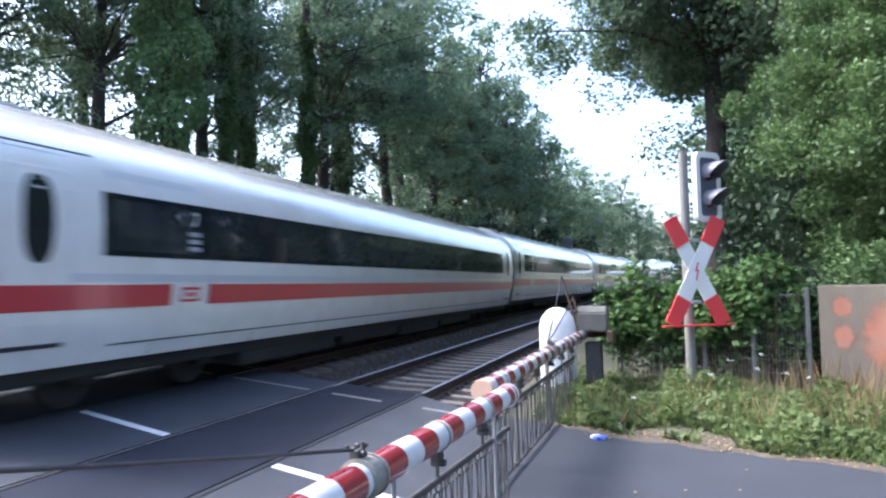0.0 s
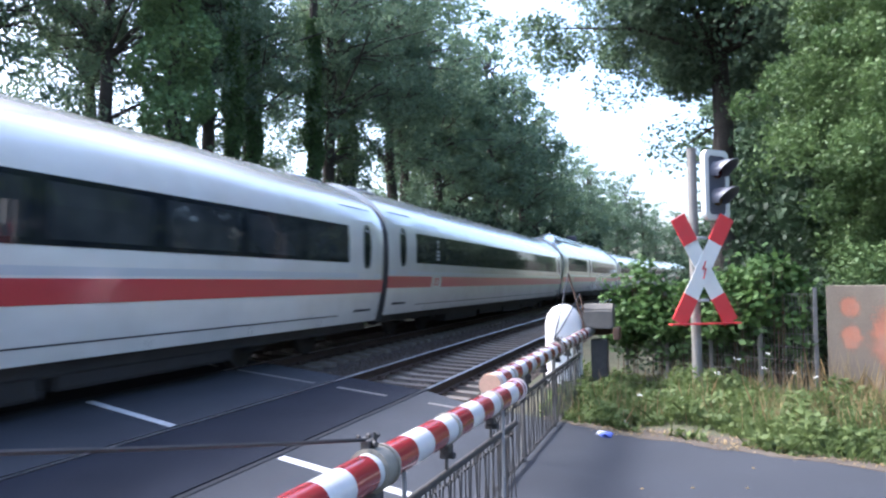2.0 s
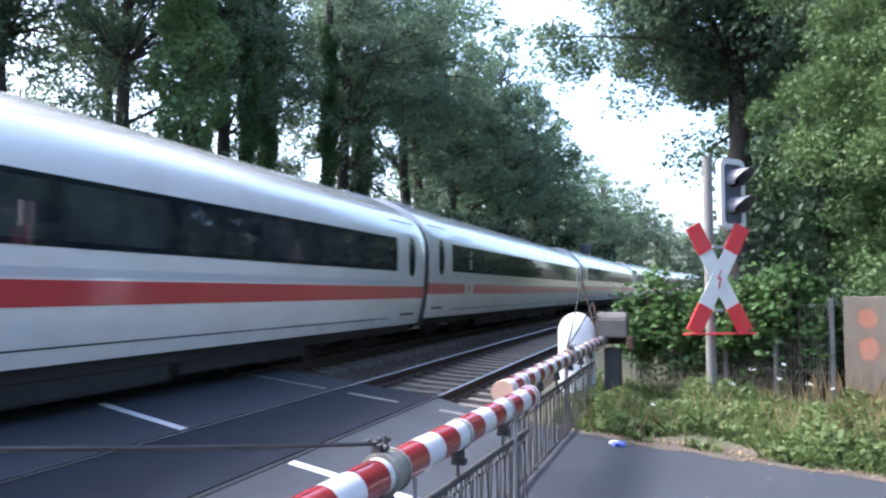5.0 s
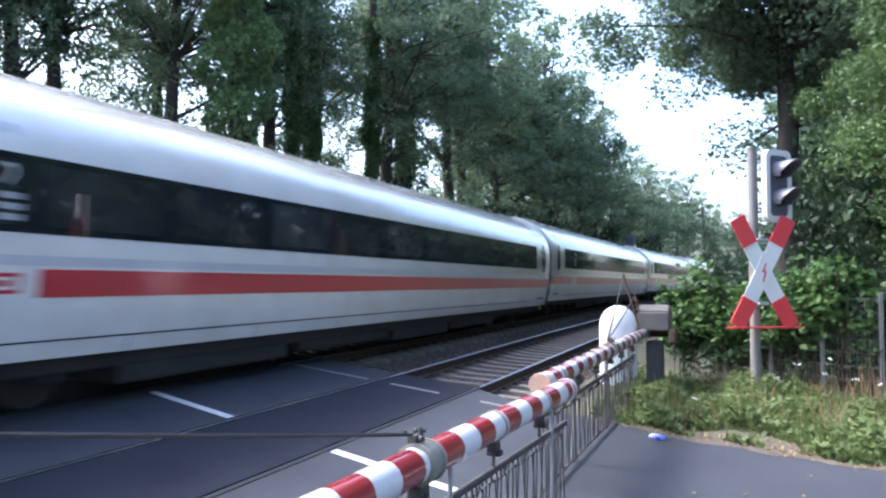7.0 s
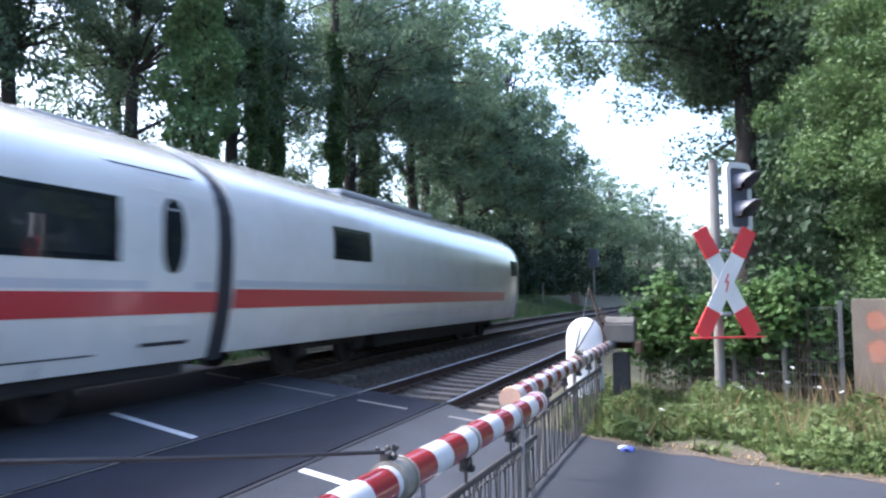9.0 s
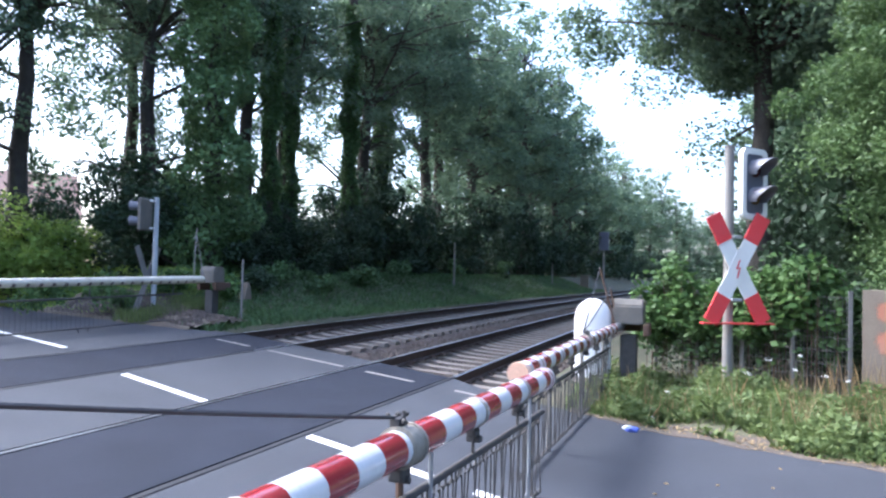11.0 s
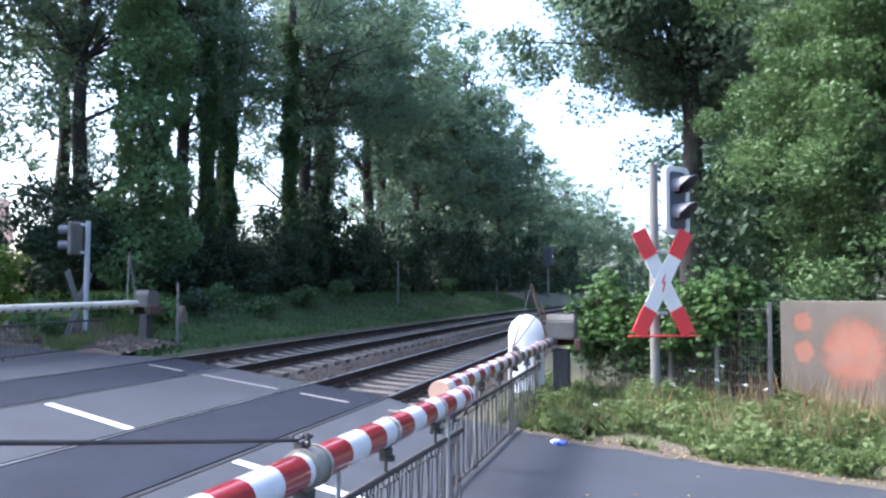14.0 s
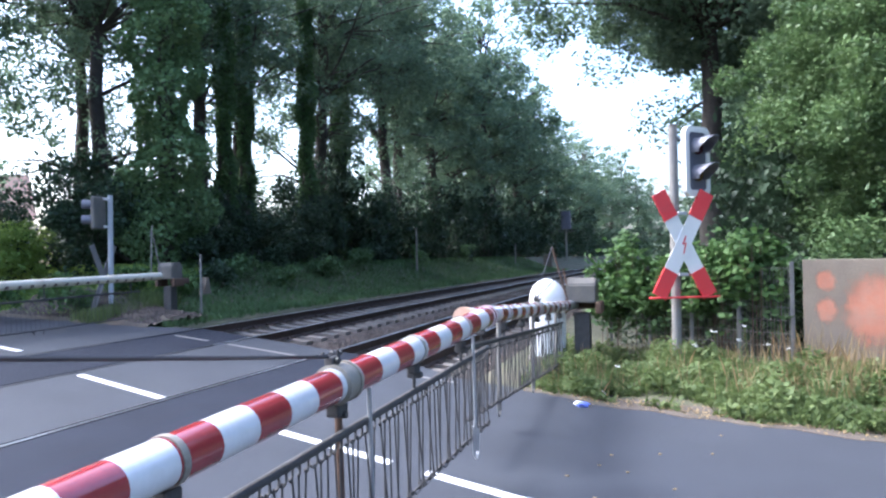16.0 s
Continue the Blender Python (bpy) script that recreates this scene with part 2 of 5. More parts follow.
LEAF_BUSH = leaf_mat("bush leaves", (0.045, 0.084, 0.032), (0.112, 0.17, 0.062), 0.35)
LEAF_VINE = leaf_mat("fresh vine leaves", (0.045, 0.094, 0.03), (0.108, 0.18, 0.056), 0.4)
# Brighter copy of the ivy leaves, with daylight put into the colour.
LEAF_IVY_LIT = leaf_mat("ivy leaves with painted light", (0.08, 0.145, 0.06), (0.17, 0.255, 0.105), 0.35)
GRASS = leaf_mat("verge grass", (0.066, 0.1, 0.032), (0.148, 0.19, 0.066), 0.4)
GRASS_DRY = leaf_mat("dry grass stalks", (0.2, 0.145, 0.075), (0.34, 0.25, 0.13), 0.3)
# Sunlight on lawn and hedge is put into this raised leaf colour.
LAWN = leaf_mat("lawn grass with painted sunlight", (0.16, 0.25, 0.05), (0.3, 0.4, 0.1), 0.45)
FLOWER = mat("white umbel flowers", (0.75, 0.75, 0.7), 0.8, var=0.1)


# ---- mesh helpers ----
def box(bm, c, s, m=None):
    made = bmesh.ops.create_cube(bm, size=1.0, matrix=Matrix.Translation(c) @ (m or Matrix()) @ Matrix.Diagonal((*s, 1)))
    return made["verts"]


def bevelled(bm, c, s, r, m=None, seg=2):
    v = box(bm, c, s, m)
    edges = list({e for w in v for e in w.link_edges})
    bmesh.ops.bevel(bm, geom=edges, offset=r, segments=seg, affect="EDGES", profile=0.5)


def tube(bm, a, b, r0, r1=None, seg=10, caps=True):
    a, b = Vector(a), Vector(b)
    m = Matrix.Translation((a + b) / 2) @ (b - a).to_track_quat("Z", "Y").to_matrix().to_4x4()
    return bmesh.ops.create_cone(bm, cap_ends=caps, segments=seg, radius1=r0, radius2=r0 if r1 is None else r1, depth=(b - a).length, matrix=m)["verts"]


def pipe(bm, pts, r, seg=8):
    """One continuous tube through the points."""
    pts = [Vector(p) for p in pts]
    rings, side = [], None
    for i, p in enumerate(pts):
        d = (pts[min(i + 1, len(pts) - 1)] - pts[max(i - 1, 0)]).normalized()
        if side is None:
            side = d.orthogonal().normalized()
        side = (side - d * side.dot(d)).normalized()
        up = d.cross(side)
        rings.append([bm.verts.new(p + (side * math.cos(a) + up * math.sin(a)) * r) for a in (2 * math.pi * k / seg for k in range(seg))])
    for a, b in zip(rings, rings[1:]):
        for k in range(seg):
            bm.faces.new((a[k], a[(k + 1) % seg], b[(k + 1) % seg], b[k]))
    bm.faces.new(rings[0][::-1])
    bm.faces.new(rings[-1])


def prism(bm, outline, a, b):
    """An outline of 2D points swept from origin a to b; the outline lies in the plane given by the maps a, b."""
    va = [bm.verts.new(a(p)) for p in outline]
    vb = [bm.verts.new(b(p)) for p in outline]
    n = len(outline)
    for i in range(n):
        bm.faces.new((va[i], va[(i + 1) % n], vb[(i + 1) % n], vb[i]))
    bm.faces.new(va[::-1])
    bm.faces.new(vb)
    bmesh.ops.recalc_face_normals(bm, faces=bm.faces[:])


def mesh_of(name, bm, material, smooth=None):
    me = bpy.data.meshes.new(name)
    bm.to_mesh(me)
    bm.free()
    me.materials.append(material)
    if smooth is not None:
        me.polygons.foreach_set("use_smooth", [True] * len(me.polygons))
        me.set_sharp_from_angle(angle=radians(smooth))
    return me


def part(name, bm, material, parent=None, label="", smooth=None, kind=""):
    ob = new(name, mesh_of(name, bm, material, smooth) if isinstance(bm, bmesh.types.BMesh) else bm)
    if parent is not None:
        ob.parent = parent
    return tagged(ob, label=label, kind=kind)


def thing(name, m, label, category, group="", kind=""):
    ob = new(name)
    ob.empty_display_size = 0.2
    ob.matrix_basis = m
    return tagged(ob, label=label, category=category, group=group, kind=kind)


def raw_mesh(name, verts, faces_per, material):
    """A mesh of equal loose polygons: verts is an array (count * faces_per, 3)."""
    n = len(verts)
    me = bpy.data.meshes.new(name)
    me.vertices.add(n)
    me.vertices.foreach_set("co", np.ascontiguousarray(verts, dtype=np.float32).ravel())
    me.loops.add(n)
    me.loops.foreach_set("vertex_index", np.arange(n, dtype=np.int32))
    me.polygons.add(n // faces_per)
    me.polygons.foreach_set("loop_start", np.arange(0, n, faces_per, dtype=np.int32))
    me.update(calc_edges=True)
    me.validate()
    me.materials.append(material)
    return me


def leaf_mesh(name, pts, size, material, seed=0, up=0.35, slim=0.55):
    """Small pointed leaves, one at each point, turned at random but with their faces mostly to the sky."""
    g = np.random.default_rng(seed)
    n = len(pts)
    nrm = g.normal(size=(n, 3))
    nrm[:, 2] = np.abs(nrm[:, 2]) + up
    nrm /= np.linalg.norm(nrm, axis=1)[:, None]
    a = np.cross(nrm, g.normal(size=(n, 3)))
    a /= np.linalg.norm(a, axis=1)[:, None] + 1e-9
    b = np.cross(nrm, a)
    s = size * g.uniform(0.6, 1.35, (n, 1))
    quad = np.stack([pts - a * s * 0.5, pts + b * s * slim * 0.5 - a * s * 0.08, pts + a * s * 0.5 - nrm * s * 0.12, pts - b * s * slim * 0.5 - a * s * 0.08], axis=1)
    return raw_mesh(name, quad.reshape(-1, 3), 4, material)


def blade_mesh(name, base, height, width, material, seed=0, lean=0.5):
    g = np.random.default_rng(seed)
    n = len(base)
    h = height * g.uniform(0.45, 1.25, (n, 1))
    yaw = g.uniform(0, 2 * np.pi, n)
    side = np.stack([np.cos(yaw), np.sin(yaw), np.zeros(n)], 1) * width * g.uniform(0.6, 1.4, (n, 1))
    tip = base + np.concatenate([g.normal(scale=lean, size=(n, 2)) * h, h], axis=1)
    mid = base * 0.5 + tip * 0.5 + np.array([0, 0, 1.0]) * h * 0.12
    quad = np.stack([base - side * 0.5, base + side * 0.5, mid + side * 0.4, tip, mid - side * 0.4], axis=1)
    return raw_mesh(name, quad.reshape(-1, 3), 5, material)


# ---- ground, road, tracks ----
def x_right(y):
    """The road's edge on the far end of the crossing."""
    return 3.35 + 0.42 * y if y > -2.4 else 2.25 + 0.5 * (y + 2.4)


def x_mid(y):
    return -0.83 + 0.43 * y


def x_dash(y):
    """The road's painted middle, which bends away beyond the tracks."""
    return x_mid(y) + 0.12 if y < 4.0 else 1.9 + 0.517 * (y - 5.41) if y < 9.1 else 3.81 + 0.63 * (y - 9.1)


def x_left(y):
    return x_mid(y) - 4.4 if y > -1.5 else x_mid(-1.5) - 4.4 + (y + 1.5) * 3.0


def plane_z(y):
    return K * min(max(y, -3.0), 5.5)


def ground_z(x, y):
    """The land: the crossing's slope, and a bank that rises behind the far track."""
    o = off(x)
    z = plane_z(y - o) + rise(x) - 0.06
    if -0.9 < y - o < 5.9:
        z -= 0.34
    far = min(max((y - o - 6.3) / 4.5, 0), 1)
    along = min(max((x - x_right(y) - 0.6) / 3.0, 0), 1)
    z += 1.1 * far * far * (3 - 2 * far) * along
    if y - o < -3.5:
        z += 0.12 * min(max((x - x_right(y)) / 2.0, 0), 1)
    return z + 0.035 * noise.noise((x * 0.7, y * 0.7, 3.0)) * (1 if abs(x) < 80 else 0)


def grid_axis(lo, hi, step, far):
    mid = list(np.arange(lo, hi + 1e-6, step))
    out, d = [], step
    while sum(out) < far:
        d *= 1.35
        out.append(d)
    right = list(hi + np.cumsum(out))
    left = list(lo - np.cumsum(out))[::-1]
    return left + mid + right


def ground():
    xs, ys = grid_axis(-14, 40, 0.5, 3000), grid_axis(-12, 22, 0.4, 3000)
    verts = [(x, y, ground_z(x, y)) for y in ys for x in xs]
    w = len(xs)
    faces = [(j * w + i, j * w + i + 1, (j + 1) * w + i + 1, (j + 1) * w + i) for j in range(len(ys) - 1) for i in range(w - 1)]
    me = bpy.data.meshes.new("ground")
    me.from_pydata(verts, [], faces)
    me.materials.append(SOIL)
    me.polygons.foreach_set("use_smooth", [True] * len(me.polygons))
    tagged(new("ground", me), "rough grassy soil with dry bare patches beside the railway", "ground", kind="structure")


def sheet(name, rows, material, label, category, thick=0.3, parent=None):
    """A slab from rows of (y, x0, x1), its top on the crossing's slope."""
    bm = bmesh.new()
    top, low = [], []
    for y, x0, x1, lift in rows:
        n = 8
        top.append([bm.verts.new((x0 + (x1 - x0) * i / n, y, plane_z(y) + lift)) for i in range(n + 1)])
        low.append([bm.verts.new((x0 + (x1 - x0) * i / n, y, plane_z(y) + lift - thick)) for i in range(n + 1)])
    for r in range(len(rows) - 1):
        for i in range(8):
            bm.faces.new((top[r][i], top[r][i + 1], top[r + 1][i + 1], top[r + 1][i]))
        bm.faces.new((top[r][0], top[r + 1][0], low[r + 1][0], low[r][0]))
        bm.faces.new((top[r][-1], low[r][-1], low[r + 1][-1], top[r + 1][-1]))
    for i in range(8):
        bm.faces.new((top[0][i], low[0][i], low[0][i + 1], top[0][i + 1]))
        bm.faces.new((top[-1][i], top[-1][i + 1], low[-1][i + 1], low[-1][i]))
    bmesh.ops.recalc_face_normals(bm, faces=bm.faces[:])
    ob = part(name, bm, material, parent)
    return tagged(ob, label, category, kind="structure") if category else ob


RAILS = (0.0, 1.5, 3.5, 5.0)


def road():
    spans = [(-60, -0.052, ASPHALT, "road"), (0.054, 1.446, ASPHALT_DARK, "crossing_panel"), (1.552, 3.448, ASPHALT, "road"), (3.554, 4.946, ASPHALT_DARK, "crossing_panel"), (5.052, 60, ASPHALT, "road")]
    for a, b, m, name in spans:
        ys = sorted({a, b, *[y for y in np.arange(-60, 61, 1.0) if a < y < b and (abs(y) < 16 or y % 5 == 0)]})
        label = "grey worn asphalt road crossing the railway" if name == "road" else "dark asphalt infill between the rails"
        sheet(name, [(y, x_left(y), x_right(y) + (0.5 if -0.5 < y < 5.4 else 0), 0.0) for y in ys], m, label, "road")
    # tar-black flange grooves beside each rail head
    for y in RAILS:
        sheet("flange_groove", [(y - 0.06, x_left(y), x_right(y) + 0.5, -0.03), (y + 0.06, x_left(y), x_right(y) + 0.5, -0.03)], TAR, "tar-black groove along a rail in the road", "groove", 0.05)
    # centre dashes
    for y0, y1 in ((11.26, 12.95), (9.4, 10.3), (5.41, 9.1), (1.57, 3.3), (-1.6, -0.09), (-5.0, -1.95)):
        ys = [y0 + (y1 - y0) * i / 4 for i in range(5)]
        sheet("road_marking", [(y, x_dash(y) - 0.065, x_dash(y) + 0.065, 0.004) for y in ys], PAINT_LINE, "worn white centre dash on the asphalt", "road marking", 0.004)
    # faded edge line
    for y0, y1 in ((3.86, 4.75), (1.66, 3.37), (0.3, 1.2), (-1.1, -0.4)):
        sheet("edge_marking", [(y, 2.95 + 0.38 * y - 0.05, 2.95 + 0.38 * y + 0.05, 0.004) for y in (y0, (y0 + y1) / 2, y1)], PAINT_FADED, "faded dirty edge line on the asphalt", "road marking", 0.004)


def rail_mesh(y0, name):
    """A rail: foot, web and head swept along the line."""
    prof = [(-0.07, -0.17), (0.07, -0.17), (0.065, -0.155), (0.012, -0.135), (0.012, -0.045), (0.036, -0.035), (0.036, -0.004), (0.026, 0), (-0.026, 0), (-0.036, -0.004), (-0.036, -0.035), (-0.012, -0.045), (-0.012, -0.135), (-0.065, -0.155)]
    xs = [-300, -200, -120, -60, -20, -6] + list(np.arange(-2, 100, 2.0)) + list(np.arange(100, 320, 8.0))
    bm = bmesh.new()
    rings = []
    for x in xs:
        o = off(x)
        rings.append([bm.verts.new((x, y0 + o + a, K * y0 + b + 0.002 + rise(x))) for a, b in prof])
    n = len(prof)
    for r0, r1 in zip(rings, rings[1:]):
        for i in range(n):
            f = bm.faces.new((r0[i], r1[i], r1[(i + 1) % n], r0[(i + 1) % n]))
            open_line = r1[0].co.x > x_right(y0) + 1.0
            f.material_index = 1 if (i == 7 and y0 == 1.5) or (i in (6, 7, 8) and open_line) else 0 if open_line else 2
    me = mesh_of(name, bm, RAIL_RUST)
    me.materials.append(RAIL_TOP)
    me.materials.append(RAIL_WORN)
    return me


def sleeper_mesh():
    bm = bmesh.new()
    prof = [(-0.15, -0.2), (0.15, -0.2), (0.13, 0.0), (-0.13, 0.0)]
    secs = [(-1.3, 0.0), (-0.95, 0.012), (-0.4, -0.05), (0.4, -0.05), (0.95, 0.012), (1.3, 0.0)]
    rings = [[bm.verts.new((a, y, b + (lift if b == 0 else 0))) for a, b in prof] for y, lift in secs]
    for r0, r1 in zip(rings, rings[1:]):
        for i in range(4):
            bm.faces.new((r0[i], r1[i], r1[(i + 1) % 4], r0[(i + 1) % 4]))
    bm.faces.new(rings[0])
    bm.faces.new(rings[-1][::-1])
    bmesh.ops.recalc_face_normals(bm, faces=bm.faces[:])
    return mesh_of("sleeper", bm, CONCRETE_SLEEPER)


def clip_mesh():
    bm = bmesh.new()
    box(bm, (0, 0.1, 0.02), (0.12, 0.06, 0.05))
    box(bm, (0, -0.1, 0.02), (0.12, 0.06, 0.05))
    box(bm, (0, 0, 0.008), (0.16, 0.34, 0.016))
    return mesh_of("rail_fastening", bm, RAIL_RUST)


def tracks():
    sleeper, fastening = sleeper_mesh(), clip_mesh()
    tilt = math.degrees(math.atan(K))
    for name, c in (("near", 0.75), ("far", 4.25)):
        tr = thing("railway_track", Matrix(), "railway track with rusty rails on concrete sleepers in brown ballast", "railway track", group="railway tracks", kind="structure")
        for r in (c - 0.75, c + 0.75):
            part("rail", rail_mesh(r, "rail"), None, tr, "rusty steel rail with a polished head")
        # ballast bed
        bm = bmesh.new()
        prof = [(-2.25, -0.5), (-1.8, -0.3), (-1.35, -0.25), (0, -0.27), (1.35, -0.25), (1.74, -0.27)]
        if name == "far":
            prof = [(-a, b) for a, b in prof[::-1]]
        xs = [-300, -120, -40, -8, -3] + list(np.arange(0, 90, 1.0)) + list(np.arange(90, 320, 8.0))
        rows = [[bm.verts.new((x, c + off(x) + a, K * (c + a) + b + rise(x) + 0.025 * noise.noise((x * 2, a * 2, c)))) for a, b in prof] for x in xs]
        for r0, r1 in zip(rows, rows[1:]):
            for i in range(len(prof) - 1):
                bm.faces.new((r0[i], r1[i], r1[i + 1], r0[i + 1]))
        bmesh.ops.recalc_face_normals(bm, faces=bm.faces[:])
        part("ballast_bed", bm, BALLAST, tr, smooth=60)
        x = x_right(c) + 0.75
        i = 0
        far_bm = bmesh.new()
        while x < 200:
            yaw = math.degrees(math.atan((off(x + 1) - off(x - 1)) / 2))
            m = pose(x, c + off(x), K * c - 0.172 + rise(x), tilt, 0, yaw)
            if x < 70:
                ob = part("sleeper", sleeper, None, tr)
                ob.matrix_basis = m
                for r in (-0.75, 0.75):
                    if x < 25:
                        f = part("rail_fastening", fastening, None, ob)
                        f.matrix_basis = pose(0, r, 0.012)
            else:
                box(far_bm, m @ Vector((0, 0, -0.05)), (0.26, 2.6, 0.12))
            x += 0.63 + 0.02 * math.sin(i * 1.7)
            i += 1
        part("far_sleepers", far_bm, CONCRETE_SLEEPER, tr, kind="stuff")
        # loose stones
        g = np.random.default_rng(5 + int(c * 10))
        n = 9000
        px = x_right(c) + 0.55 + 30 * g.random(n) ** 1.5
        pa = g.uniform(-1.8, 1.8, n)
        oc = np.array([(1, 0, 0), (0, 1, 0), (0, 0, 1), (-1, 0, 0), (0, -1, 0), (0, 0, -1)], float)
        tri = [(0, 1, 2), (1, 3, 2), (3, 4, 2), (4, 0, 2)]
        base = np.stack([px, c + pa + np.array([off(v) for v in px]), K * (c + pa) - 0.265 + np.array([rise(v) for v in px])], 1)
        verts = oc[None] * g.uniform(0.02, 0.05, (n, 6, 1)) + base[:, None]
        verts[:, 2, :2] += g.normal(scale=0.012, size=(n, 2))
        soup = verts[:, np.array(tri)].reshape(-1, 3)
        part("ballast_stones", raw_mesh("ballast_stones", soup, 3, STONE), None, tr, kind="stuff")


# ---- the train ----
PROFILE = [(0.62, 1.38), (0.8, 1.42), (1.1, 1.47), (1.5, 1.505), (1.85, 1.51), (2.3, 1.495), (2.65, 1.45), (2.89, 1.36), (3.09, 1.21), (3.26, 1.0), (3.41, 0.74), (3.53, 0.46), (3.62, 0.22), (3.66, 0.0)]


def half_width(z):
    return float(np.interp(z, [p[0] for p in PROFILE], [p[1] for p in PROFILE]))


def panel(bm, x0, x1, z0, z1, lift, side=-1, nx=1, nz=4):
    """A patch that lies on the body's side, proud by lift."""
    g = [[bm.verts.new((x0 + (x1 - x0) * i / nx, side * (half_width(z0 + (z1 - z0) * j / nz) + lift), z0 + (z1 - z0) * j / nz)) for i in range(nx + 1)] for j in range(nz + 1)]
    for j in range(nz):
        for i in range(nx):
            q = (g[j][i], g[j][i + 1], g[j + 1][i + 1], g[j + 1][i])
            bm.faces.new(q if side < 0 else q[::-1])


def oval(bm, x, z, rx, rz, lift, side=-1, p=2.6):
    rings = []
    for s in (0.001, 0.5, 1.0):
        ring = []
        for k in range(28):
            a = 2 * math.pi * k / 28
            ca, sa = math.cos(a), math.sin(a)
            u, w = abs(ca) ** (2 / p) * math.copysign(1, ca), abs(sa) ** (2 / p) * math.copysign(1, sa)
            zz = z + rz * s * w
            ring.append(bm.verts.new((x + rx * s * u, side * (half_width(zz) + lift), zz)))
        rings.append(ring)
    for a, b in zip(rings, rings[1:]):
        for k in range(28):
            q = (a[k], b[k], b[(k + 1) % 28], a[(k + 1) % 28])
            bm.faces.new(q[::-1] if side > 0 else q)
    bmesh.ops.recalc_face_normals(bm, faces=bm.faces[:])


def shell(length, hump=0.0, nose=0.0):
    """The body: the profile lofted along the car. hump: a raised roof. nose: metres of sloping end."""
    bm = bmesh.new()
    h = length / 2
    xs = [-h, -h + 0.25, -h + 1.2] + list(np.linspace(-h + 2.4, h - 2.4, 9)) + [h - 1.2, h - 0.25, h]
    if nose:
        xs = [-h, -h + 0.25, 0, h - nose] + [h - nose * (1 - t) for t in (0.2, 0.4, 0.6, 0.75, 0.88, 0.96, 1.0)]
    rings = []
    for x in xs:
        s = 1.0 if abs(abs(x) - h) > 0.1 else 0.985
        up = hump * min(max((h - 0.35 - abs(x)) / 2.0, 0), 1) if hump else 0
        up = up * up * (3 - 2 * up) if hump and up < 1 else up
        pts = []
        for z, w in PROFILE:
            zz = z + up * min(max((z - 2.8) / 0.8, 0), 1)
            if nose and x > h - nose:
                t = (x - (h - nose)) / nose
                zz = min(zz, 3.66 - 2.08 * t ** 3.2) if z > 1.2 else z
                w = w * (1 - 0.33 * t ** 2.5)
            pts.append((w * s, zz))
        ring = [(x, -w, z) for w, z in pts] + [(x, w, z) for w, z in pts[-2::-1]]
        rings.append([bm.verts.new(p) for p in ring])
    n = len(rings[0])
    for a, b in zip(rings, rings[1:]):
        for i in range(n):
            bm.faces.new((a[i], b[i], b[(i + 1) % n], a[(i + 1) % n]))
    bm.faces.new(rings[0])
    bm.faces.new(rings[-1][::-1])
    bmesh.ops.recalc_face_normals(bm, faces=bm.faces[:])
    return bm


def bogie_mesh():
    bm = bmesh.new()
    for s in (-1, 1):
        bevelled(bm, (0, s * 1.0, 0.55), (3.2, 0.16, 0.2), 0.03)
        for dx in (-1.25, 1.25):
            bevelled(bm, (dx, s * 1.02, 0.46), (0.4, 0.2, 0.3), 0.04)
    bevelled(bm, (0, 0, 0.6), (0.5, 2.0, 0.25), 0.04)
    return mesh_of("bogie", bm, UNDERFRAME)


def wheelset_mesh():
    bm = bmesh.new()
    for s in (-1, 1):
        tube(bm, (0, s * 0.69, 0), (0, s * 0.82, 0), 0.46, 0.45, 24)
    tube(bm, (0, -0.8, 0), (0, 0.8, 0), 0.09, 0.09, 10)
    return mesh_of("wheelset", bm, UNDERFRAME)


def digit_mesh(text, size, material):
    c = bpy.data.curves.new("writing", "FONT")
    c.body, c.size, c.extrude, c.align_x = text, size, 0.002, "CENTER"
    ob = new("writing", c)
    me = bpy.data.meshes.new_from_object(ob.evaluated_get(bpy.context.evaluated_depsgraph_get()))
    bpy.data.objects.remove(ob)
    me.materials.clear()
    me.materials.append(material)
    return me


SHARED = {}


def shared(key, make):
    if key not in SHARED:
        SHARED[key] = make()
    return SHARED[key]


def running_gear(car, xs):
    for x in xs:
        b = part("bogie", shared("bogie", bogie_mesh), None, car)
        b.matrix_basis = pose(x, 0, 0)
        for dx in (-1.25, 1.25):
            w = part("wheelset", shared("wheelset", wheelset_mesh), None, b)
            w.matrix_basis = pose(dx, 0, 0.46)


def band_parts(car, x0, x1, z0=1.87, z1=2.62, panes=11):
    for side in (-1, 1):
        bm = bmesh.new()
        panel(bm, x0, x1, z0, z1, 0.006, side, 1, 6)
        part("window_band", bm, GLASS_DARK, car, "continuous dark tinted window band")
    step = (x1 - x0) / panes

    def one():
        bm = bmesh.new()
        panel(bm, -step * 0.42, step * 0.42, z0 + 0.07, z1 - 0.07, 0.009, -1, 1, 5)
        return mesh_of("window_pane", bm, PANE_DARK)
    me = shared(("pane", round(step, 3), z0), one)
    for i in range(panes):
        p = part("window_pane", me, None, car)
        p.matrix_basis = pose(x0 + step * (i + 0.5), 0, 0)


def stripe_parts(car, spans, z0=1.25, z1=1.53):
    for side in (-1, 1):
        for a, b in spans:
            bm = bmesh.new()
            panel(bm, a, b, z0, z1, 0.0085, side, 1, 3)
            part("red_stripe", bm, RED_TRAIN, car, "traffic-red stripe")


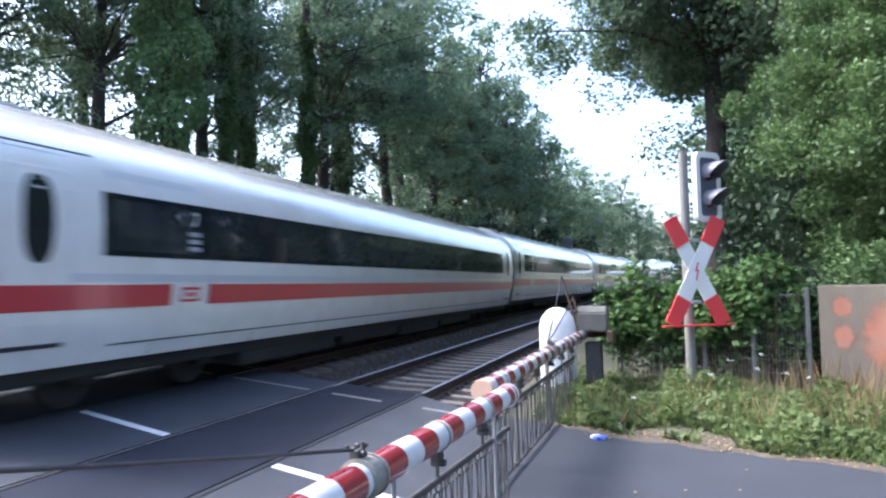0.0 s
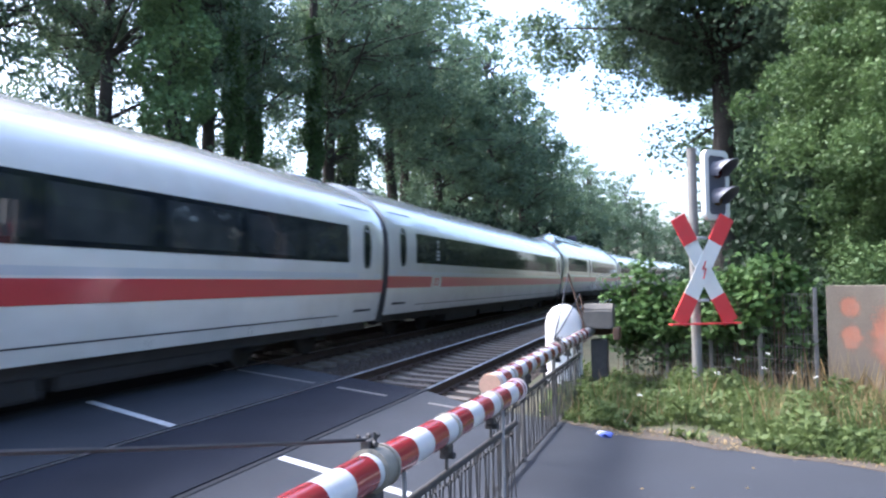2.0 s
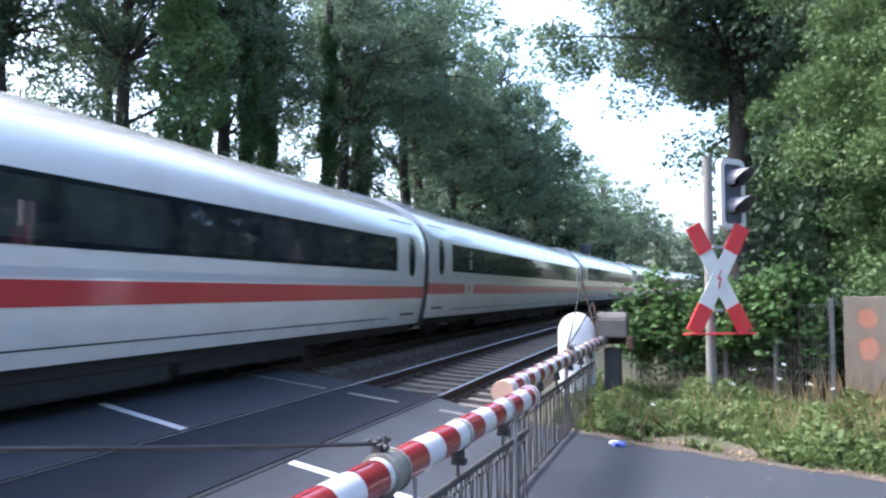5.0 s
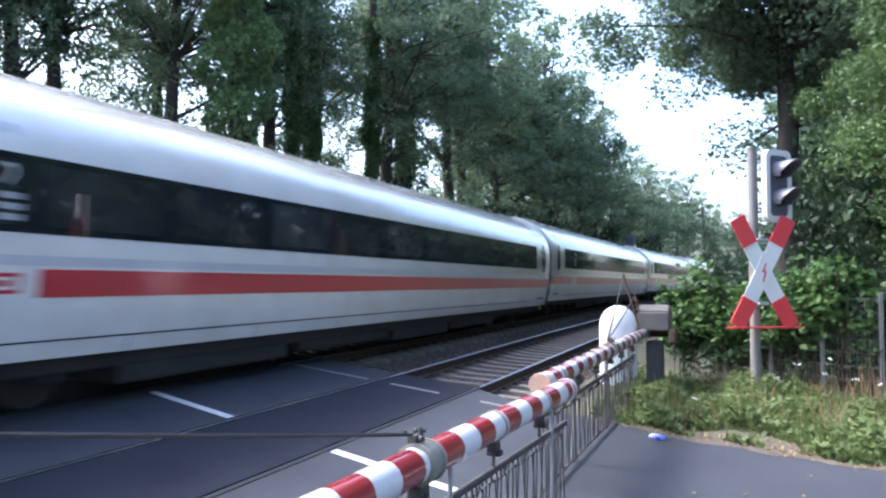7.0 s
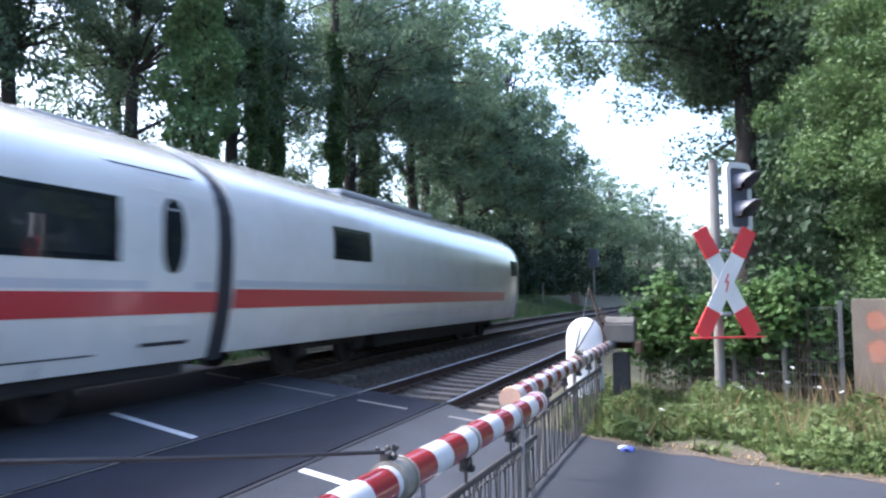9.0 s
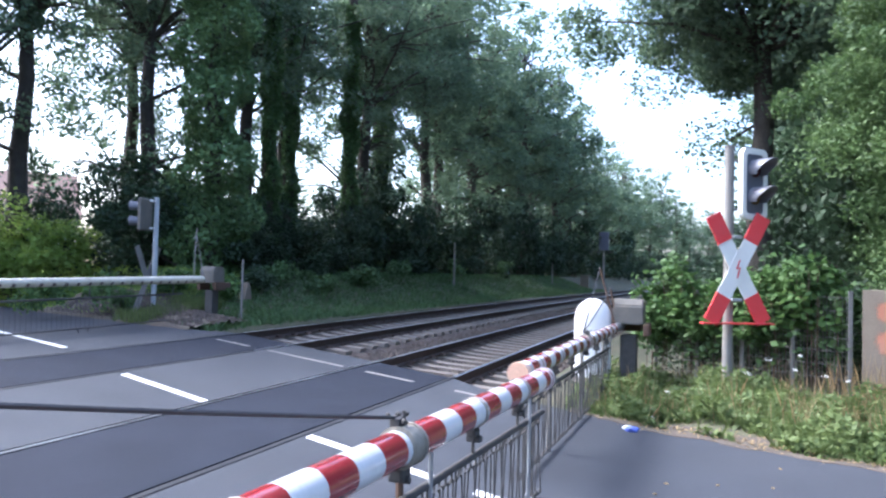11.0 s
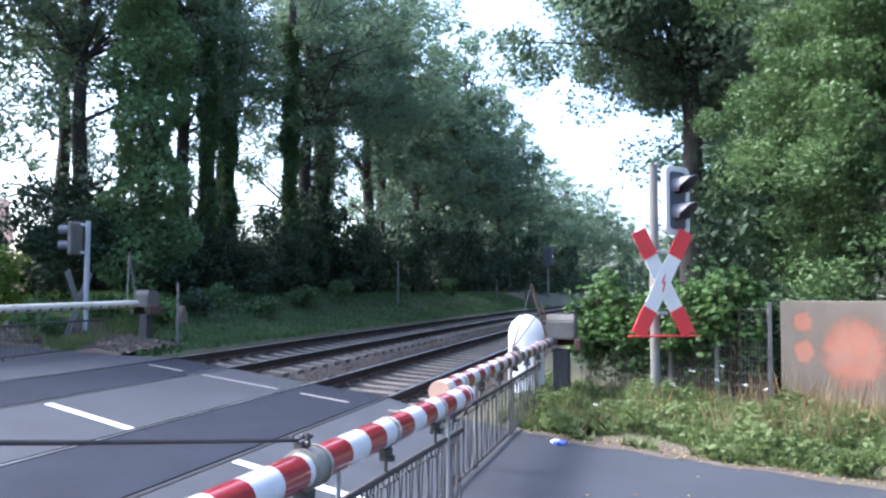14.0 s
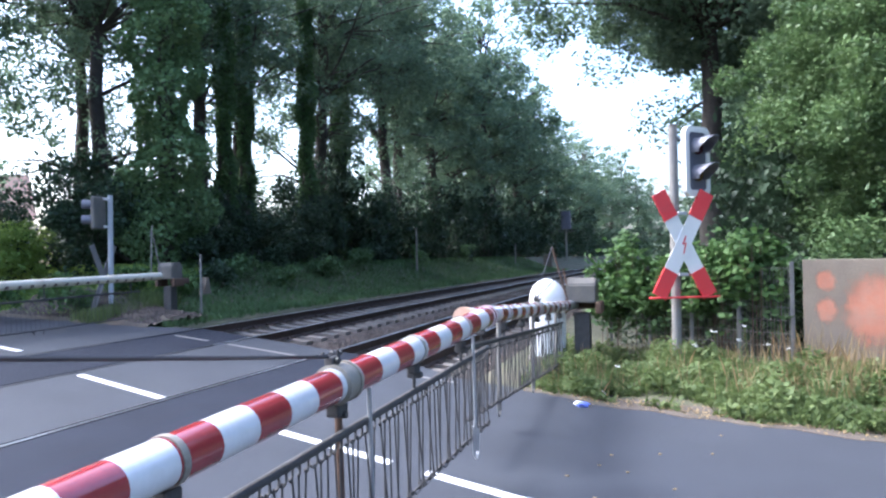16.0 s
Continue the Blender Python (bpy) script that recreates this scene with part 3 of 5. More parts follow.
def door_part(car, x, length):
    """A plug door with its oval window, step slot and joint lines."""
    bm = bmesh.new()
    panel(bm, x - 0.46, x + 0.46, 0.9, 2.98, 0.005, -1, 1, 10)
    d = part("door", bm, WHITE_TRAIN, car, "white door with a tall oval window")
    bm = bmesh.new()
    for dx in (-0.465, 0.465):
        panel(bm, x + dx - 0.008, x + dx + 0.008, 0.9, 2.98, 0.007, -1, 1, 10)
    panel(bm, x - 0.46, x + 0.46, 2.97, 2.99, 0.007, -1)
    part("door_joint", bm, GREY_TRAIN, d)
    bm = bmesh.new()
    oval(bm, x, 2.23, 0.22, 0.47, 0.009)
    part("door_window", bm, GLASS_DARK, d, "tall oval door window")
    bm = bmesh.new()
    panel(bm, x - 0.46, x + 0.46, 0.85, 0.9, 0.008, -1)
    part("step_slot", bm, BLACK_RUBBER, d)


def mark_parts(car, x):
    """The outlined mark on its white plate, between two lengths of the stripe."""
    bm = bmesh.new()
    for a, b, c, d in ((3.5, 3.95, 1.29, 1.33), (3.5, 3.95, 1.45, 1.49), (3.5, 3.55, 1.33, 1.45), (3.9, 3.95, 1.33, 1.45), (3.63, 3.82, 1.36, 1.42)):
        panel(bm, x + a, x + b, c, d, 0.006, -1)
    part("operator_mark", bm, RED_TRAIN, car, "plain red outlined rectangle")
    bm = bmesh.new()
    panel(bm, x + 3.32, x + 4.13, 1.23, 1.55, 0.003, -1)
    part("mark_plate", bm, WHITE_TRAIN, car)


def coach(kind="coach"):
    L = 26.0
    h = L / 2
    dining = kind == "dining"
    car = thing("dining_car" if dining else "passenger_coach", Matrix(), "white high-speed dining car with raised roof, skylights and red stripe" if dining else "white high-speed train coach with dark window band and red stripe", "train car", group="cars of the high-speed train")
    part("body", shell(L, 0.4 if dining else 0.0), WHITE_TRAIN, car, "glossy white body", smooth=35)
    if dining:
        band_parts(car, -h + 1.8, -h + 8.8, panes=4)
        band_parts(car, -h + 11.1, h - 2.15, panes=7)
        stripe_parts(car, [(-h + 0.02, -h + 2.75), (-h + 3.6, -h + 12.9), (-h + 16.6, h - 0.02)])
        door_part(car, -h + 10.05, L)
        mark_parts(car, -h - 0.55)
        for x0, w in ((1.5, 1.45), (3.15, 1.4), (4.75, 1.4), (6.3, 1.8), (8.3, 1.75)):
            bm = bmesh.new()
            x = -h + x0
            a = [(x, -0.95, 3.55), (x + w, -0.95, 3.55), (x + w, -0.66, 3.78), (x, -0.66, 3.78)]
            nrm = (Vector(a[1]) - Vector(a[0])).cross(Vector(a[3]) - Vector(a[0])).normalized()
            va = [bm.verts.new(Vector(p) + nrm * 0.03) for p in a]
            vb = [bm.verts.new(Vector(p) - nrm * 0.06) for p in a]
            bm.faces.new(va)
            bm.faces.new(vb[::-1])
            for k in range(4):
                bm.faces.new((va[k], vb[k], vb[(k + 1) % 4], va[(k + 1) % 4]))
            part("skylight", bm, SKYLIGHT, car, "roof skylight, sky reflection in its pale blue")
    else:
        band_parts(car, -h + 1.97, h - 1.97)
        stripe_parts(car, [(-h + 0.02, -h + 3.3), (-h + 4.15, h - 0.02)])
        door_part(car, -h + 1.0, L)
        door_part(car, h - 1.0, L)
        mark_parts(car, -h)
        num = part("class_number", shared("two", lambda: digit_mesh("2", 0.34, SIGN_WHITE)), None, car, "white class number")
        num.matrix_basis = pose(-h + 3.75, -half_width(2.4) - 0.014, 2.28, 95, 0, 0)
        bm = bmesh.new()
        for z in (1.98, 2.08, 2.18):
            panel(bm, -h + 3.62, -h + 3.9, z, z + 0.06, 0.012, -1, 1, 1)
        part("notice_bars", bm, PANTO_GREY, car)
        bm = bmesh.new()
        for i in range(11):
            panel(bm, -h + 2.1 + i * 0.17, -h + 2.21 + i * 0.17, 2.80, 2.90, 0.005, -1, 1, 1)
        part("lettering_bars", bm, GREY_TRAIN, car, kind="stuff")
        for s in (-1, 1):
            bm = bmesh.new()
            bevelled(bm, (s * (h - 1.4), 0, 3.63), (1.5, 0.4, 0.06), 0.02)
            part("roof_vent", bm, PANTO_GREY, car)
    bm = bmesh.new()
    panel(bm, -h + 0.1, h - 0.1, 1.56, 1.66, 0.003, -1, 1, 3)
    part("grey_band", bm, GREY_TRAIN, car)
    bm = bmesh.new()
    panel(bm, -h + 2.2, h - 2.2, 0.80, 0.82, 0.004, -1, 1, 1)
    panel(bm, -h + 0.4, -h + 2.0, 3.02, 3.045, 0.004, -1, 1, 1)
    panel(bm, h - 2.0, h - 0.4, 3.02, 3.045, 0.004, -1, 1, 1)
    for i in range(9):
        x = -h + 3 + i * 2.5
        panel(bm, x, x + 0.015, 0.63, 0.80, 0.004, -1, 1, 1)
    part("panel_joint", bm, BLACK_RUBBER, car)
    bm = bmesh.new()
    bevelled(bm, (0, 0, 0.55), (L - 0.6, 2.5, 0.26), 0.04)
    under = part("underframe", bm, UNDERFRAME, car, "dirty dark underframe with shade in its colour")
    # Boxes reach low and wide to keep sky light from leaking underneath.
    for x, w, lo in ((-5.6, 3.6, 0.2), (-1.7, 3.4, 0.26), (1.9, 3.2, 0.18), (5.5, 3.6, 0.24)):
        bm = bmesh.new()
        bevelled(bm, (x, 0, (lo + 0.66) / 2), (w, 2.46, 0.66 - lo), 0.05)
        part("equipment_box", bm, UNDERFRAME, under)
    bm = bmesh.new()
    pr = [(z, w * 0.975) for z, w in PROFILE]
    out = [(-w, z) for z, w in pr] + [(w, z) for z, w in pr[-2::-1]]
    prism(bm, out, lambda p: (h - 0.02, p[0], p[1] - 0.05), lambda p: (h + 0.4, p[0], p[1] - 0.05))
    part("gangway_bellows", bm, BLACK_RUBBER, car, "black rubber gangway")
    running_gear(car, (-9.5, 9.5))
    return car


def power_car():
    L = 20.3
    h = L / 2
    car = thing("power_car", Matrix(), "white streamlined end power car with red stripe and small dark windows", "locomotive", group="cars of the high-speed train")
    part("body", shell(L, nose=3.4), WHITE_TRAIN, car, "white body with a sloping nose", smooth=35)
    stripe_parts(car, [(-h + 0.05, h - 4.0)])
    for x0, x1, z0, z1 in ((-h + 3.2, -h + 4.9, 2.1, 2.7), (h - 3.2, h - 2.2, 2.1, 2.62)):
        bm = bmesh.new()
        panel(bm, x0, x1, z0, z1, 0.008, -1, 1, 4)
        part("side_window", bm, GLASS_DARK, car)
    bm = bmesh.new()
    for i in range(5):
        panel(bm, -h + 6 + i * 1.4, -h + 7.1 + i * 1.4, 0.98, 1.03, 0.006, -1, 1, 1)
    part("vent_grille", bm, GREY_TRAIN, car)
    bm = bmesh.new()
    panel(bm, -h + 0.1, h - 4.5, 1.56, 1.66, 0.003, -1, 1, 3)
    part("grey_band", bm, GREY_TRAIN, car)
    bm = bmesh.new()
    bevelled(bm, (0, 0, 0.5), (8.0, 2.3, 0.45), 0.05)
    bevelled(bm, (0, 0, 0.65), (L - 2.5, 2.2, 0.2), 0.04)
    part("underframe", bm, UNDERFRAME, car)
    bm = bmesh.new()
    bevelled(bm, (-1.5, 0, 3.64), (6.0, 0.8, 0.12), 0.04)
    part("roof_equipment", bm, PANTO_GREY, car)
    running_gear(car, (-6.0, 4.6))
    return car


CARS = []


def train():
    first = coach()
    dining = coach("dining")
    for n in range(-2, 10):
        if n == 2:
            car = dining
        elif n == -2:
            car = first
        else:
            car = copy_thing(first, Matrix())
        CARS.append((car, -1.87 + 26.4 * (n + 2) + 13.2, 9.5))
    CARS.append((power_car(), -1.87 + 26.4 * 12 + 0.2 + 10.15, 5.3))


def car_pose(x, arm):
    a, b = x - arm, x + arm
    ya, yb = off(a), off(b)
    yaw = math.degrees(math.atan2(yb - ya, b - a))
    return pose(x, 4.25 + (ya + yb) / 2, K * 4.25 + rise(x), math.degrees(math.atan(K)), 0, yaw)


# ---- barriers ----
NEAR_PIVOT, NEAR_END = Vector((-9.2, -2.09, 0.75)), Vector((-1.31, -2.42, 0.75))
RIGHT_PIVOT, RIGHT_END = Vector((5.75, -2.26, 0.77)), Vector((-1.25, -2.2, 0.77))
BOOMS = []


def stripe_mesh(r, length, material, key):
    def make():
        bm = bmesh.new()
        tube(bm, (0, 0, 0), (length, 0, 0), r, r, 20, caps=False)
        return mesh_of("stripe", bm, material, 60)
    return shared(key, make)


def hook_mesh():
    bm = bmesh.new()
    pts = [(0.028 * math.cos(a), 0, -0.034 + 0.038 * math.sin(a)) for a in np.linspace(-2.6, 2.9, 9)]
    pipe(bm, pts, 0.0065, 5)
    return mesh_of("hook", bm, STEEL_DARK)


def rod_mesh():
    bm = bmesh.new()
    tube(bm, (0, 0, -0.055), (0, 0, -0.56), 0.0055, 0.0055, 5)
    pts = [(0.016 * math.cos(a), 0, -0.575 + 0.018 * math.sin(a)) for a in np.linspace(0, 6.28, 7)]
    pipe(bm, pts, 0.004, 4)
    return mesh_of("hanging_rod", bm, STEEL_DARK)


def boom(pivot, end, first, label, clamp_at, skirt, stripe=0.235, rope_to=None, hangers=()):
    """A barrier boom in its own space: x along the boom from the pivot, z up."""
    d = end - pivot
    L = d.length
    yaw = math.degrees(math.atan2(d.y, d.x))
    b = thing("barrier_boom", pose(*pivot, 0, 0, yaw), label, "barrier boom", group="booms over the road")
    r = 0.083
    x, k = L, 0
    while x > 0.9:
        a = max(x - stripe, 0.85)
        red = (k % 2 == 0) == first
        s = part("stripe", stripe_mesh(r, x - a, BOOM_RED if red else BOOM_WHITE, (red, round(x - a, 3))), None, b)
        s.matrix_basis = pose(a, 0, 0)
        x, k = a, k + 1
    bm = bmesh.new()
    tube(bm, (-0.5, 0, 0), (0.86, 0, 0), 0.075, 0.08, 16)
    part("boom_root", bm, STEEL, b)
    bm = bmesh.new()
    tube(bm, (L - 0.012, 0, 0), (L + 0.014, 0, 0), r + 0.008, r + 0.006, 20)
    tube(bm, (L - 0.09, 0, 0), (L - 0.075, 0, 0), r + 0.006, r + 0.006, 20)
    part("end_cap", bm, CAP_WOOD if not first else BOOM_WHITE, b, "pale end cap")
    # clamps with their bolts
    for cx in clamp_at:
        bm = bmesh.new()
        tube(bm, (cx - 0.075, 0, 0), (cx + 0.075, 0, 0), r + 0.01, r + 0.01, 20)
        for dx in (-0.06, 0.06):
            tube(bm, (cx + dx - 0.01, 0, 0), (cx + dx + 0.01, 0, 0), r + 0.018, r + 0.018, 20)
        part("clamp", bm, CLAMP, b, "grey steel clamp sleeve", smooth=40)
        bm = bmesh.new()
        bevelled(bm, (cx - 0.02, 0.02, r + 0.03), (0.09, 0.05, 0.045), 0.01)
        tube(bm, (cx - 0.05, -0.03, r + 0.035), (cx + 0.04, 0.07, r + 0.035), 0.013, 0.013, 6)
        tube(bm, (cx, 0, r + 0.02), (cx, 0, r + 0.08), 0.01, 0.01, 6)
        for a, e in ((0.0, 0.016), (0.03, 0.014), (-0.035, 0.013)):
            bmesh.ops.create_icosphere(bm, subdivisions=1, radius=e, matrix=Matrix.Translation((cx + a, 0.03 - a, r + 0.06)))
        part("rope_shackle", bm, STEEL_DARK, b)
        bm = bmesh.new()
        bevelled(bm, (cx - 0.03, 0, -r - 0.035), (0.11, 0.07, 0.06), 0.012)
        tube(bm, (cx - 0.03, -0.05, -r - 0.06), (cx - 0.03, 0.05, -r - 0.06), 0.018, 0.018, 6)
        part("clamp_bolt", bm, STEEL_DARK, b)
    # the skirt under the boom
    top = -0.25
    bm = bmesh.new()
    tube(bm, (skirt[0], 0, top), (skirt[1], 0, top), 0.021, 0.021, 10)
    tube(bm, (skirt[0], 0.01, top - 0.6), (skirt[1], 0.01, top - 0.6), 0.009, 0.009, 6)
    part("skirt_rail", bm, STEEL_DARK, b, "dark steel rail carrying the hanging grating")
    bm = bmesh.new()
    zl = top - 0.6
    n = int((skirt[1] - skirt[0]) / 0.09)
    for i in range(n):
        x0 = skirt[0] + i * 0.09
        pts = [(x0 + 0.045 + 0.05 * math.cos(a), 0.004 * (-1) ** i, zl + 0.02 * math.sin(a)) for a in np.linspace(0, 6.28, 7)]
        pipe(bm, pts, 0.0055, 4)
    part("skirt_chain", bm, STEEL_DARK, b, "chain along the grating's lower edge")
    for hx in hangers:
        bm = bmesh.new()
        tube(bm, (hx, 0, -r * 0.7), (hx, 0, top + 0.01), 0.011, 0.011, 6)
        band = bmesh.new()
        tube(band, (hx - 0.016, 0, 0), (hx + 0.016, 0, 0), r + 0.006, r + 0.006, 18)
        part("band", band, CLAMP, b, "thin grey steel band", smooth=40)
        bevelled(bm, (hx, 0, -r - 0.03), (0.09, 0.06, 0.05), 0.012)
        bevelled(bm, (hx + 0.02, 0.0, -r - 0.07), (0.05, 0.09, 0.04), 0.01)
        part("hanger", bm, STEEL_DARK, b, "dark bolted hanger")
    for hx in np.arange(skirt[0] + 0.5, skirt[1], 1.9):
        bm = bmesh.new()
        tube(bm, (hx, -0.02, -r), (hx, -0.02, zl - 0.1), 0.013 if first else 0.024, 0.013 if first else 0.024, 8)
        pipe(bm, [(hx - 0.06, -0.02, zl + 0.1), (hx - 0.05, -0.02, zl - 0.12), (hx, -0.02, zl - 0.16), (hx + 0.05, -0.02, zl - 0.12), (hx + 0.07, -0.02, zl + 0.05)], 0.009, 6)
        part("skirt_post", bm, STEEL if first else POST_GREY, b, "upright post of the grating")
    if first:
        bm = bmesh.new()
        tube(bm, (clamp_at[0] + 0.04, 0.03, -r), (clamp_at[0] + 0.04, 0.03, zl - 0.06), 0.02, 0.02, 8)
        part("skirt_post", bm, RUST, b, "brown upright post below the clamp")
    i = 0
    for x in np.arange(skirt[0] + 0.05, skirt[1] - 0.03, 0.068):
        o = part("hook", shared("hook", hook_mesh), None, b)
        o.matrix_basis = pose(x, 0, top, 0, 0, 20 * math.sin(i))
        o = part("hanging_rod", shared("rod", rod_mesh), None, b)
        o.matrix_basis = pose(x, 0, top, 3 * math.sin(i * 2.3), 3 * math.sin(i * 1.7), 0)
        i += 1
    if rope_to:
        bm = bmesh.new()
        for a, c in rope_to:
            pts = [Vector(a).lerp(Vector(c), t) - Vector((0, 0, 0.12 * t * (1 - t))) for t in np.linspace(0, 1, 9)]
            pipe(bm, pts, 0.009, 6)
        part("stay_rope", bm, CABLE, b, "thin black stay rope")
        bm = bmesh.new()
        for a, c in rope_to:
            foot = (c[0], 0, 0.05)
            pipe(bm, [foot, c], 0.016, 6)
        part("stay_strut", bm, RUST, b)
    BOOMS.append((b, yaw, pivot))
    return b


def drive(m, label):
    """A barrier drive: post, housing with a sloping lid, bracket and counterweight."""
    t = thing("barrier_drive", m, label, "barrier drive", group="barrier drives")
    bm = bmesh.new()
    bevelled(bm, (0, 0, 0.33), (0.30, 0.26, 0.95), 0.02)
    bevelled(bm, (0, 0, -0.1), (0.5, 0.45, 0.14), 0.02)
    part("post", bm, STEEL_DARK, t, "dark iron post")
    bm = bmesh.new()
    prism(bm, [(-0.27, 0.0), (0.27, 0.0), (0.27, 0.26), (0.18, 0.40), (-0.2, 0.40), (-0.27, 0.3)], lambda p: (p[0], -0.24, 0.98 + p[1]), lambda p: (p[0], 0.24, 0.98 + p[1]))
    bmesh.ops.bevel(bm, geom=bm.edges[:], offset=0.02, segments=2, affect="EDGES")
    part("housing", bm, CAST, t, "weathered grey cast housing")
    bm = bmesh.new()
    bevelled(bm, (-0.05, -0.29, 0.9), (0.5, 0.1, 0.2), 0.02)
    bevelled(bm, (0.0, 0.29, 0.9), (0.5, 0.1, 0.2), 0.02)
    bevelled(bm, (0.45, 0, 0.92), (0.5, 0.34, 0.14), 0.03)
    part("bracket", bm, RUST, t, "rusty bracket and counterweight")
    return t


def barriers():
    boom(NEAR_PIVOT, NEAR_END, True, "red and white striped barrier boom with steel clamps and hanging grating", (5.2,), (1.2, 7.86), rope_to=[((5.18, 0.02, 0.13), (0.4, 0.85, 0.98))], hangers=(1.5, 2.7, 3.93, 6.2, 7.15))
    boom(RIGHT_PIVOT, RIGHT_END, False, "red and white striped barrier boom with pale end cap and grating", (3.6,), (1.3, 6.95), stripe=0.235,
         rope_to=[((3.6, -0.02, 0.12), (0.25, -0.12, 0.62)), ((3.6, -0.02, 0.12), (0.6, -0.25, 0.95))], hangers=(1.6, 2.6, 4.5, 5.45, 6.4))
    drive(pose(5.75, -2.42, -0.16), "grey barrier drive on a dark iron post beside the hedge")
    drive(pose(-9.2, -1.8, -0.14, 0, 0, 176), "grey barrier drive on a dark iron post")
    drive(pose(8.2, 7.3, 0.3, 0, 0, 0), "grey barrier drive on a post across the tracks").scale = (0.8, 0.8, 0.95)
    # the far barrier: an old cream boom with dark worn marks
    b = thing("barrier_boom", pose(7.9, 7.22, 1.31, 0, 0.8, 180), "weathered cream barrier boom with dark worn marks and wire grating", "barrier boom", group="booms over the road")
    bm = bmesh.new()
    tube(bm, (0.2, 0, 0), (8.2, 0, 0.0), 0.085, 0.075, 16)
    part("pole", bm, BOOM_OLD, b, smooth=40)
    for i in range(26):
        bm = bmesh.new()
        x = 0.55 + 0.28 * i
        tube(bm, (x, 0.038, -0.026), (x + 0.07, 0.038, -0.026), 0.045, 0.045, 8)
        part("worn_mark", bm, BOOM_MARK, b)
    bm = bmesh.new()
    tube(bm, (0.9, 0, -0.3), (8.1, 0, -0.3), 0.02, 0.02, 6)
    tube(bm, (0.9, 0, -0.85), (8.1, 0, -0.85), 0.014, 0.014, 6)
    part("skirt_rail", bm, STEEL_DARK, b)
    rod = shared("far_rod", lambda: far_rod())
    for x in np.arange(0.95, 8.1, 0.11):
        o = part("hanging_rod", rod, None, b)
        o.matrix_basis = pose(x, 0, -0.3)
    for x in (1.2, 3.6, 6.0, 7.9):
        bm = bmesh.new()
        tube(bm, (x, 0, -0.05), (x, 0, -0.3), 0.012, 0.012, 6)
        part("hanger", bm, STEEL_DARK, b)
    bm = bmesh.new()
    pipe(bm, [(3.9, 0, -0.84), (3.8, 0, -0.98), (3.65, 0, -0.98), (3.6, 0, -0.84)], 0.012, 6)
    part("skirt_foot", bm, STEEL_DARK, b)
    bm = bmesh.new()
    for a, c in (((0.5, 0, 0.05), (0.32, -0.1, 1.0)), ((0.15, 0, 0.05), (0.3, -0.1, 1.0)), ((0.35, -0.1, 0.9), (0.29, -0.1, 1.15))):
        tube(bm, a, c, 0.014, 0.012, 6)
    part("stay_strut", bm, POST_GREY, b)


def far_rod():
    bm = bmesh.new()
    tube(bm, (0, 0, 0), (0, 0, -0.55), 0.004, 0.004, 4)
    return mesh_of("hanging_rod", bm, STEEL_DARK)


# ---- signs ----
def bar2d(p, q, w):
    p, q = Vector(p), Vector(q)
    d = (q - p).normalized()
    n = Vector((-d.y, d.x)) * w / 2
    return [tuple(p + n), tuple(p - n), tuple(q - n), tuple(q + n)]


def plate(bm, outline, y, t=0.012):
    prism(bm, outline, lambda p: (p[0], y, p[1]), lambda p: (p[0], y + t, p[1]))


